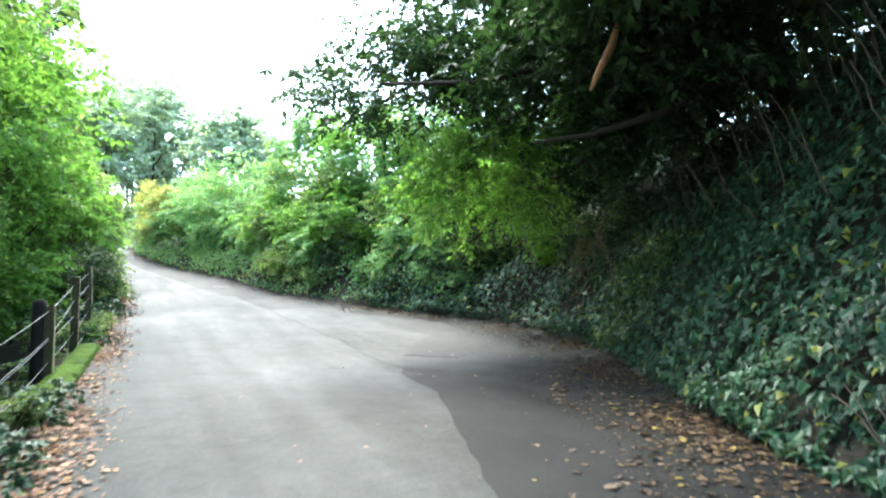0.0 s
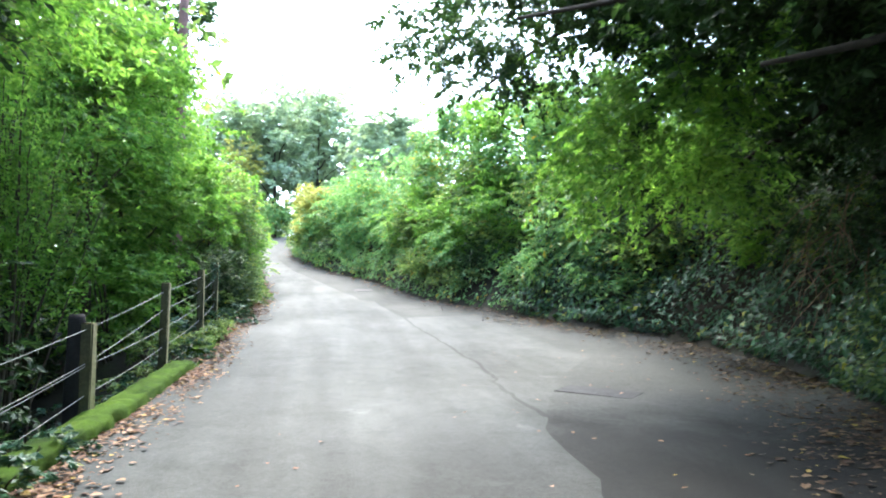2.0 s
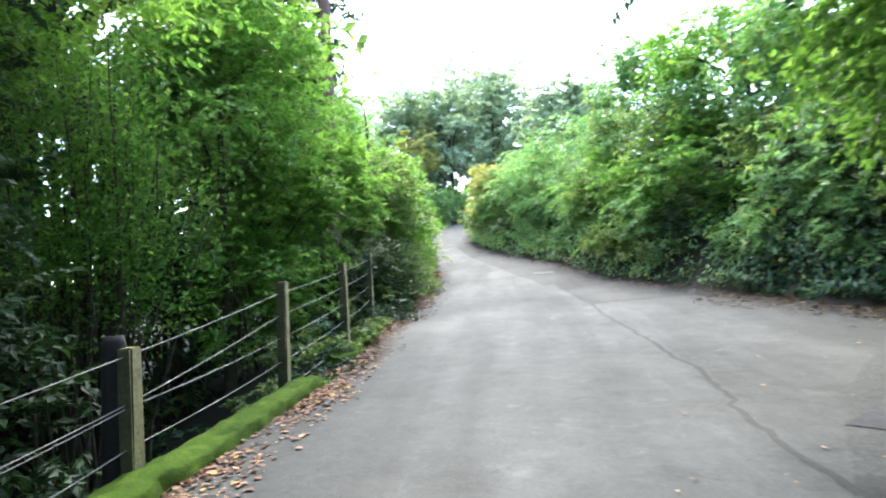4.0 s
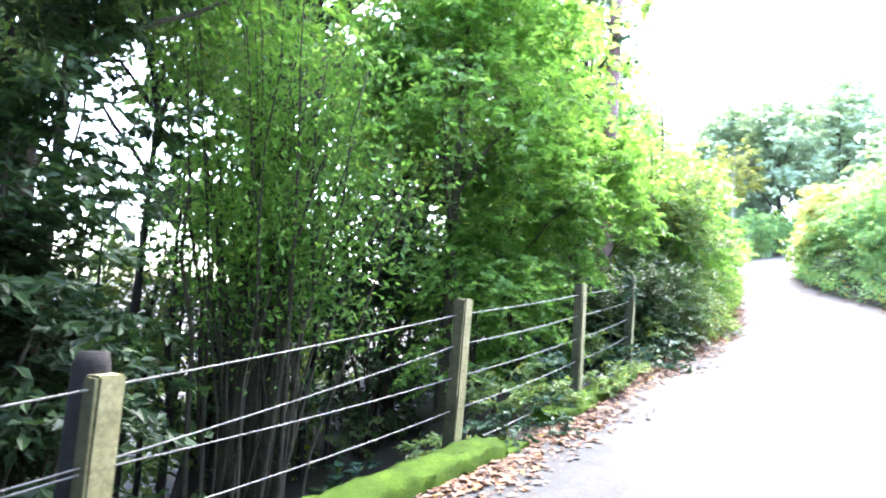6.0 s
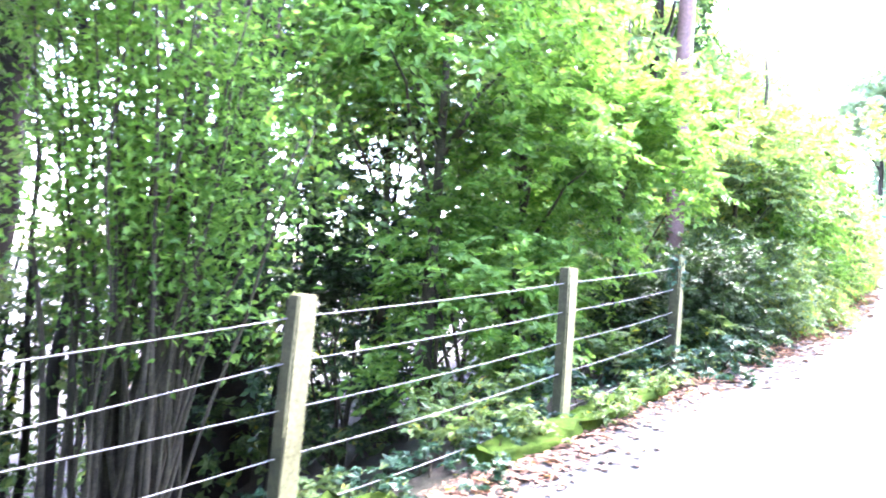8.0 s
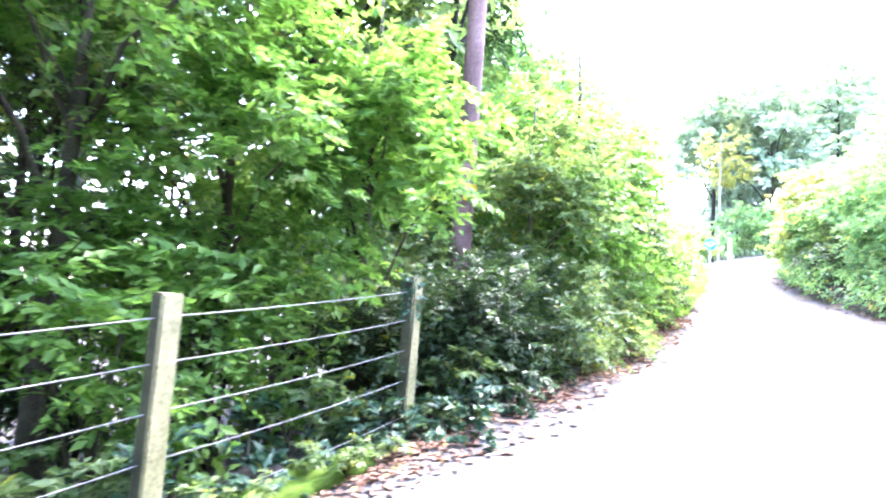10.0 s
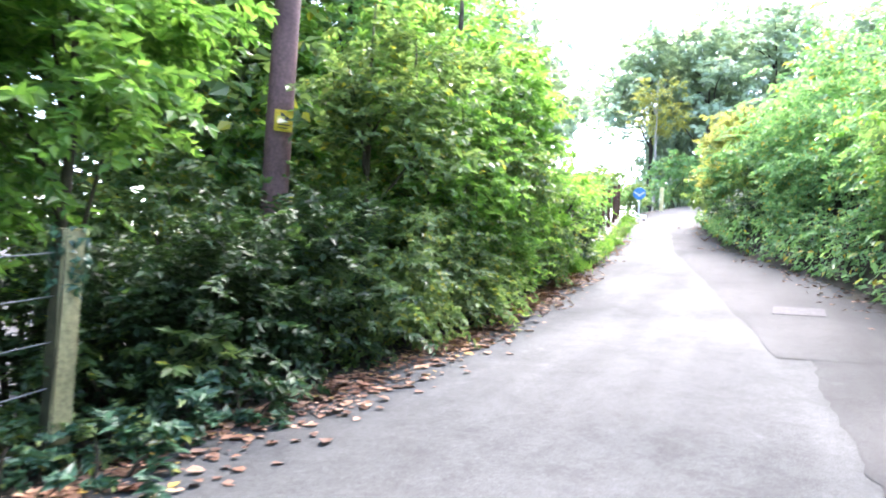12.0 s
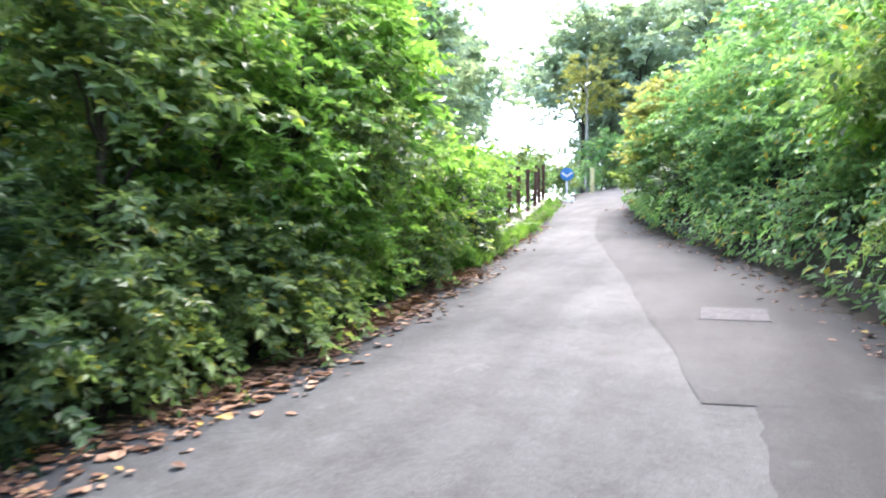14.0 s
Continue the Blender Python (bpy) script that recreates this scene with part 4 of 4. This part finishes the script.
tree("big_tree", "leafy dark tree closing the wood below the lane", (-13.5, 2.5), 11, 0.3, (-13, 3.0, 7.5), (4.2, 4.2, 4.6), 9000, 0.33, L_DARK, 85, LEAF, 60, 8)
tree("young_tree", "leafy young tree between the old trunks", (-11.2, 9.4), 6.4, 0.09, (-10.8, 9.3, 5.7), (1.8, 1.8, 1.35), 10000, 0.13, L_MID, 95, LEAF, 44, 8)
tree("big_tree", "massive old tree with dark ivy-grown trunk", (-14.5, 7.7), 13, 0.62, (-14.2, 8.0, 9.5), (4.8, 5.0, 4.8), 13000, 0.32, L_DARK, 75, LEAF, 70, 10)
tree("big_tree", "thick-trunked tree standing below the lane", (-12.4, 11.3), 12, 0.5, (-12.6, 12.0, 9.5), (4.0, 4.4, 4.4), 13000, 0.3, L_MID, 76, LEAF, 70, 10)
tree("big_tree", "leafy tree behind the utility pole", (-15.5, 17.5), 10, 0.25, (-14.6, 17.6, 7.0), (3.0, 3.4, 3.8), 11000, 0.25, L_MID, 77, LEAF, 60, 9)
tree("hedge_tree", "bushy tree close behind the pole", (-14.2, 18.9), 6.5, 0.12, (-14.0, 19.0, 4.8), (1.5, 1.6, 2.6), 10000, 0.19, L_BRIGHT, 83, LEAF, 50, 8, M_STEM)
tree("hedge_tree", "bushy tree just behind the hedge", (-13.2, 22.4), 6, 0.12, (-13.1, 22.3, 5.0), (1.6, 2.0, 2.4), 11000, 0.17, L_BRIGHT, 84, LEAF, 50, 8, M_STEM)
tree("hedge_tree", "leafy tree rising behind the hedge", (-15.9, 21.6), 8, 0.16, (-15.7, 21.7, 7.0), (2.0, 2.4, 3.4), 12000, 0.18, L_PALE, 78, LEAF, 56, 8)
tree("hedge_tree", "tall leafy tree rising behind the hedge", (-19.4, 26.4), 9.5, 0.18, (-19.1, 26.3, 7.8), (2.2, 2.7, 3.8), 10500, 0.19, L_PALE, 79, LEAF, 56, 8)
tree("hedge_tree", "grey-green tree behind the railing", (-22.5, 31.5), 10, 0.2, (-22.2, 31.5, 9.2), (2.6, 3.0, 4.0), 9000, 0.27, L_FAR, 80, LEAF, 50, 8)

tree("pine", "thin dark pine with sparse sprays beside the utility pole", (-12.7, 18.9), 11.5, 0.12, (-12.4, 19.0, 9.4), (1.6, 1.6, 3.2), 5000, 0.2, L_DARK, 97, SLIM, 26, 10, M_BARK, spread=0.16, solid=0.3)

for k, (x, y, z, r) in enumerate(((-10.75, 19.5, 3.9, 0.95), (-11.6, 20.7, 4.2, 1.1), (-12.2, 21.9, 4.6, 1.1))):
    tree("hedge_tree", "broad-leaved young tree pushing up through the hedge", (x - 0.4, y), 4.2, 0.06, (x, y, z), (r, r, 1.8), 8000, 0.11, (L_MID, L_BRIGHT)[k % 2], 200 + k, LEAF, 40, 7, M_STEM)
for k, (x, y, z, r) in enumerate(((-0.4, 21.6, 6.8, 1.8), (-2.6, 24.0, 7.6, 2.0), (-5.2, 27.0, 8.4, 2.0), (1.8, 19.4, 6.2, 1.6))):
    tree("bank_tree", "pale leafy young tree on top of the bank", (x + 0.5, y + 0.5), z - ground_at(x + 0.5, y + 0.5) + 0.8, 0.09, (x, y, z), (r, r, 1.4), 6000, 0.16, (L_PALE, L_BRIGHT)[k % 2], 210 + k, LEAF, 44, 7, M_STEM)

# many-stemmed coppice shrub just below the fence
cop_xy = (-8.6, 10.3)
coppice = thing("coppice_shrub", "many-stemmed coppice shrub with slim upright brown stems", "shrub", (*cop_xy, ground_at(*cop_xy)))
rng = np.random.default_rng(91)
tips = []
for k in range(38):
    a, s = rng.uniform(0, 6.28), rng.uniform(0.25, 1.05)
    base = (rng.normal(0, 0.22), rng.normal(0, 0.28), -0.15)
    tip = (base[0] + s * math.cos(a), base[1] + s * math.sin(a) * 1.2, rng.uniform(3.9, 6.2))
    line = bent(base, tip, rng, 8, 0.05)
    tips.append(line)
    part_mesh("stem", tube_mesh("stem", line, np.linspace(rng.uniform(0.018, 0.04), 0.007, 8), M_STEM, 6), coppice)
for k in range(9):
    base = (-0.35 + rng.normal(0, 0.14), 0.1 + rng.normal(0, 0.16), -0.2)
    line = bent(base, (base[0] * 1.8 + rng.normal(0, 0.25), base[1] * 1.8 + rng.normal(0, 0.3), rng.uniform(5.0, 6.5)), rng, 9, 0.025)
    part_mesh("stem", tube_mesh("stem", line, np.linspace(rng.uniform(0.07, 0.11), 0.02, 9), M_STEM, 8, 0.06, k), coppice)
pts = np.concatenate([t[4:] for t in tips])
p = pts[rng.integers(len(pts), size=15000)] + rng.normal(0, 0.25, (15000, 3))
part_mesh("foliage", leaves("foliage", p, rng.normal(0, 0.4, p.shape) + np.array([0, 0, 0.8]), rng.uniform(0.05, 0.11, len(p)), L_BRIGHT, rng, LEAF), coppice)

# saplings between the old trunks
GAP = [(-11.6, 9.1), (-12.6, 8.7), (-13.4, 9.6), (-11.9, 9.8), (-14.5, 9.3)]
for k in range(25):
    x, y = -10.2 - 3.8 * rng.random(), 5.5 + 10 * rng.random()
    if k >= 20:
        x, y = GAP[k - 20]
    z = ground_at(x, y)
    tall = rng.uniform(3.5, 6)
    sap = thing("sapling", "thin dark sapling with sparse leaves below the lane", "sapling", (x, y, z), "saplings")
    line = bent((0, 0, -0.15), (rng.normal(0, 0.5), rng.normal(0, 0.5), tall), rng, 8, 0.05)
    part_mesh("stem", tube_mesh("stem", line, np.linspace(rng.uniform(0.03, 0.07), 0.012, 8), M_BARK, 6, 0.05, k), sap)
    p, nrm, tip, c, _ = cloud(rng, 1300, (0, 0, tall * 0.6), (0.75, 0.75, tall * 0.42), 9, 0.5, -1.0, 0.2)
    part_mesh("foliage", leaves("foliage", p, nrm, rng.uniform(0.08, 0.14, len(p)), L_MID if k >= 20 else L_DARK, rng, LEAF, 0.6, tip), sap)

# dark tree on the bank, leaning out over the lane
rng = np.random.default_rng(101)
bank_xy = (5.6, 10.2)
bz = ground_at(*bank_xy)
over = thing("overhanging_tree", "dark spreading tree leaning from the ivy bank over the lane", "tree", (*bank_xy, bz))
o = np.array([*bank_xy, bz])
part_mesh("trunk", tube_mesh("trunk", np.array([(5.6, 10.2, bz - 0.4), (5.4, 10.1, bz + 0.8), (5.0, 9.9, bz + 2.2), (4.4, 9.8, bz + 4)]) - o, [0.26, 0.22, 0.18, 0.1], M_BARK, 10, 0.05, 1), over)
BOUGH_LINES = [[(5.3, 10.1, bz + 0.5), (4.0, 8.9, 4.6), (2.8, 8.1, 3.85), (1.9, 8.1, 3.6), (1.2, 8.2, 3.55)],
         [(5.2, 10.0, bz + 1.2), (3.6, 9.2, 5.6), (2.2, 8.8, 4.9), (0.6, 9.3, 4.75), (-0.9, 10.2, 5.1)],
         [(5.0, 9.9, bz + 2.0), (3.2, 10.6, 6.6), (1.4, 11.6, 6.1), (-0.6, 12.4, 5.8), (-2.0, 13.2, 5.3)],
         [(5.1, 10.0, bz + 1.6), (4.0, 8.0, 6.4), (2.6, 6.6, 5.6), (1.2, 5.6, 5.4), (0.2, 4.6, 5.5)],
         [(5.3, 10.1, bz + 0.6), (3.8, 11.2, 4.9), (2.4, 12.2, 4.0), (1.2, 12.6, 3.3), (0.5, 12.3, 2.7)],
         [(3.3, 8.5, 4.2), (2.7, 8.2, 4.5), (2.2, 7.9, 4.9), (1.8, 7.7, 5.5)]]
for k, line in enumerate(BOUGH_LINES):
    q = np.array(line) - o
    part_mesh("limb", tube_mesh("limb", q, np.linspace(0.085, 0.02, len(q)), M_BARK, 8, 0.08, k), over)
part_mesh("dead_branch", tube_mesh("dead_branch", np.array([(2.15, 7.5, 4.75), (2.0, 7.3, 4.4), (1.8, 7.15, 4.05), (1.7, 7.1, 3.85)]) - o, [0.035, 0.045, 0.04, 0.02], M_DEAD, 8, 0.08, 4), over, "snapped branch with bare orange wood")


def spray(centre, radii, n, size, mat, clumps, seed, shape=LEAF, spread=0.22):
    r = np.random.default_rng(seed)
    p, nrm, tip, _, lines = cloud(r, n, np.array(centre) - o, radii, clumps, spread * 1.5 * float(np.mean(radii)), -1.0, 0.3)
    part_mesh("foliage", leaves("foliage", p, nrm, r.uniform(0.6, 1.25, len(p)) * size, mat, r, shape, 0.6, tip), over)
    tagged(part_mesh("brushwood", twig_mesh("brushwood", lines[::3], 0.006, M_BARK), over), kind="stuff")


# bright leaves paint the lit spray, dark leaves the shaded rest
spray((0.9, 11.6, 4.0), (1.9, 1.7, 1.2), 15000, 0.1, L_BRIGHT, 50, 111)
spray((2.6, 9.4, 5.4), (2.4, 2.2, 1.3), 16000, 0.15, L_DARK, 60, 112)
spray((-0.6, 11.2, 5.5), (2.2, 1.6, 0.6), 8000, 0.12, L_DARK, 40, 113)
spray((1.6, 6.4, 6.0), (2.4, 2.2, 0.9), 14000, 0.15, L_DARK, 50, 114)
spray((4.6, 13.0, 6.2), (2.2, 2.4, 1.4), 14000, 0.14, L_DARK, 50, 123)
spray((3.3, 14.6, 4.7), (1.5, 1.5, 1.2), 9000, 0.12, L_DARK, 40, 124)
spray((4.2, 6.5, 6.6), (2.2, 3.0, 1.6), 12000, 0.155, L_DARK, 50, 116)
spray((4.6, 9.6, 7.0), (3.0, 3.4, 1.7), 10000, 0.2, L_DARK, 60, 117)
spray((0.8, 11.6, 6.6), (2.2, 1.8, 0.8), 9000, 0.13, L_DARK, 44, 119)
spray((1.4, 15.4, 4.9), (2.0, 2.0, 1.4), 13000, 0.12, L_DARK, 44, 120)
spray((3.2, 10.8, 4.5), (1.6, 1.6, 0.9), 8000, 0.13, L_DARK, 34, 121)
# high spray out of view, added to shade the ivy below it
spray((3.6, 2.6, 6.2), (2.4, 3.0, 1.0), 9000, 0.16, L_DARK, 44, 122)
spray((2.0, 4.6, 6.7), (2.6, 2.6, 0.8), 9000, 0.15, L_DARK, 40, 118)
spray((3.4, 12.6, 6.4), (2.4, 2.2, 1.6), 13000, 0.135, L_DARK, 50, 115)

# unseen canopy and its limbs, added overhead to shade asphalt and fence foot
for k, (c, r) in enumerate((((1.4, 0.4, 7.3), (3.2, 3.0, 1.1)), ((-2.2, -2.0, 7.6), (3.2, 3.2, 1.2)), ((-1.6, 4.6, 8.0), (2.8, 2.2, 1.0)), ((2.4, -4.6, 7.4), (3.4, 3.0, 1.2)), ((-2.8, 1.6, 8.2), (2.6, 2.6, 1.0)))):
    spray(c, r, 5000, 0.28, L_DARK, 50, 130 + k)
for k, line in enumerate(([(5.0, 9.9, bz + 2.0), (4.2, 5.5, 8.0), (2.6, 2.0, 7.5), (0.5, -1.5, 7.3), (-2.4, -3.0, 7.4)], [(4.2, 5.5, 8.0), (1.8, 4.8, 8.2), (-0.8, 4.4, 8.0), (-2.8, 2.4, 8.1)])):
    q = np.array(line) - o
    part_mesh("limb", tube_mesh("limb", q, np.linspace(0.11, 0.03, len(q)), M_BARK, 8, 0.08, 20 + k), over)

# hanging dead stems on the bank
for k in range(60):
    i = rng.choice(np.where((EDGE_R[:, 1] > 4) & (EDGE_R[:, 1] < 15))[0])
    w = rng.uniform(1.0, 2.6)
    q = EDGE_R[i] + np.array([TAN_R[i, 1], -TAN_R[i, 0]]) * w
    z = ground_at(*q)
    stem = thing("hanging_stem", "thin dry brown creeper stem hanging on the bank", "stem", (q[0], q[1], z), "hanging stems")
    line = bent((0, 0, 0), (-0.45 + rng.normal(0, 0.15), rng.normal(0, 0.15), rng.uniform(0.4, 1.9)), rng, 6, 0.1)
    part_mesh("shaft", tube_mesh("shaft", line, np.linspace(0.013, 0.006, 6), M_STEM, 5), stem)


# far trees
def conifer(at, height, width, seed):
    rng = np.random.default_rng(seed)
    z = ground_at(*at)
    ob = thing("conifer", "tall dark conifer with drooping boughs beyond the bend", "tree", (*at, z), "far conifers")
    part_mesh("trunk", tube_mesh("trunk", [(0, 0, -0.4), (0.1, 0, height * 0.5), (0, 0.1, height)], [0.35, 0.22, 0.04], M_BARK, 9, 0.05, seed), ob)
    n = 8000
    t = rng.random(n) ** 0.7
    bough = rng.integers(0, 60, n)
    ang = bough * 2.4 + rng.normal(0, 0.16, n)
    h = np.clip((bough / 60) * 0.9 + 0.1, 0, 1) * height + rng.normal(0, 0.3, n)
    reach = width * (1.03 - (h / height) ** 1.5) * (0.6 + 0.6 * ((bough * 7919) % 13) / 13)
    p = np.c_[np.cos(ang) * reach * t, np.sin(ang) * reach * t, h - t * reach * 0.35 + rng.normal(0, 0.25, n)]
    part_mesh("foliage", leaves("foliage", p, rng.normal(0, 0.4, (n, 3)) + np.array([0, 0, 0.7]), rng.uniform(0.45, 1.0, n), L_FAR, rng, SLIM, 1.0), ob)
    return ob


for k, (x, y, h, w) in enumerate(((-34, 60, 13, 5), (-31, 70, 14, 5))):
    conifer((x, y), h, w, 120 + k)
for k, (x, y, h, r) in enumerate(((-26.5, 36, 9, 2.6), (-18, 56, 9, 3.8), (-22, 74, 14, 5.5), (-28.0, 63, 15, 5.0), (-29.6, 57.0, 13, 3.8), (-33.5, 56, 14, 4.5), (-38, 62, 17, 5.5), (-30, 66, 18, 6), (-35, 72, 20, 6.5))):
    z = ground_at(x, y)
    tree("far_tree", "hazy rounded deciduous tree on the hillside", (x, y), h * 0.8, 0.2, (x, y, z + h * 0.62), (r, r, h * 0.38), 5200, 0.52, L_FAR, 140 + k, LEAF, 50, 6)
tree("birch", "slim pale-barked tree with yellowing leaves at the bend", (-29.9, 51.5), 9, 0.1, (-29.6, 51.5, 14.2), (1.6, 1.6, 2.4), 4000, 0.18, L_GOLD, 160, LEAF, 26, 5, M_PALEBARK)
for k, (w, y) in enumerate(((0.6, 34), (0.9, 37), (1.2, 41))):
    x0, y0 = along(EDGE_R, TAN_R, 1, y, y + 1, 1, w, 0.05, rng)[0]
    g = shrub("golden_shrub", "yellowing pale shrub leaning over the lane", 1.0, 3.4, 5000, 0.13, L_GOLD, 170 + k, LEAF, 20, 4)
    g.location = (x0, y0, ground_at(x0, y0) - 0.1)


# ---- fallen leaves and grass ----
def litter(name, label, edge, tan, side, y0, y1, inner, outer, n, seed, size, shape=CURLED, mat=L_LITTER):
    rng = np.random.default_rng(seed)
    i = rng.choice(np.where((edge[:, 1] >= y0) & (edge[:, 1] <= y1))[0], n)
    w = outer - (outer - inner) * np.minimum(np.abs(rng.normal(0, 0.38, n)), rng.uniform(0.7, 1.1, n))
    xy = edge[i] + np.stack([tan[i, 1], -tan[i, 0]], 1) * side * w[:, None] + tan[i] * rng.uniform(-0.3, 0.3, (n, 1))
    drift = np.sin(xy[:, 0] * 2.1) * np.sin(xy[:, 1] * 1.7 + 1) + rng.normal(0, 0.6, n) > -0.35
    xy = xy[drift]
    pos = np.c_[xy, road_z(xy) + 0.04 + rng.uniform(0, 0.005, len(xy))]
    tip = rng.standard_normal((len(xy), 3)) * np.array([1, 1, 0.1])
    ob = part_mesh(name, leaves(name, pos, np.tile([0, 0, 4.5], (len(xy), 1)), rng.uniform(0.5, 1.3, len(xy)) * size, mat, rng, shape, 0, tip))
    return tagged(ob, label, "fallen leaves", kind="stuff")


litter("fallen_leaves", "brown and orange fallen leaves along the kerb", EDGE_L, TAN_L, -1, -6, 32, -0.62, 0.08, 12000, 181, 0.07)
litter("fallen_leaves", "large curled orange-brown leaves along the hedge", EDGE_L, TAN_L, -1, 16, 31, -0.85, 0.05, 3400, 187, 0.1)
litter("leaf_debris", "small broken brown leaf debris along the kerb", EDGE_L, TAN_L, -1, -4, 34, -0.6, 0.15, 18000, 185, 0.038, LEAF)
litter("leaf_debris", "small broken brown leaf debris below the bank", EDGE_R, TAN_R, 1, -4, 22, -1.5, 0.2, 18000, 186, 0.038, LEAF, L_SHADED_LITTER)
litter("fallen_leaves", "brown fallen leaves below the ivy bank, in a shade-darkened tone", EDGE_R, TAN_R, 1, -6, 20, -1.7, 0.15, 9500, 182, 0.08, CURLED, L_SHADED_LITTER)
litter("fallen_leaves", "scattered fallen leaves on the open asphalt", EDGE_R, TAN_R, 1, -4, 18, -6, -0.8, 200, 183, 0.05)
litter("fallen_leaves", "thin line of fallen leaves below the far bank", EDGE_R, TAN_R, 1, 20, 45, -0.8, 0.1, 1500, 184, 0.08)

rng = np.random.default_rng(191)
i = rng.choice(np.where((EDGE_L[:, 1] > 25.5) & (EDGE_L[:, 1] < 38))[0], 9000)
xy = EDGE_L[i] + np.stack([-TAN_L[i, 1], TAN_L[i, 0]], 1) * rng.normal(0.05, 0.16, (9000, 1))
pos = np.c_[xy, road_z(xy) + 0.02]
tagged(part_mesh("verge_grass", leaves("verge_grass", pos, rng.normal(0, 1, (9000, 3)) * np.array([1, 1, 0.1]), rng.uniform(0.12, 0.34, 9000), L_GRASS, rng, BLADE, 0, np.tile([0, 0, 1.0], (9000, 1)))),
       "bright green grass verge along the low wall", "grass", kind="stuff")
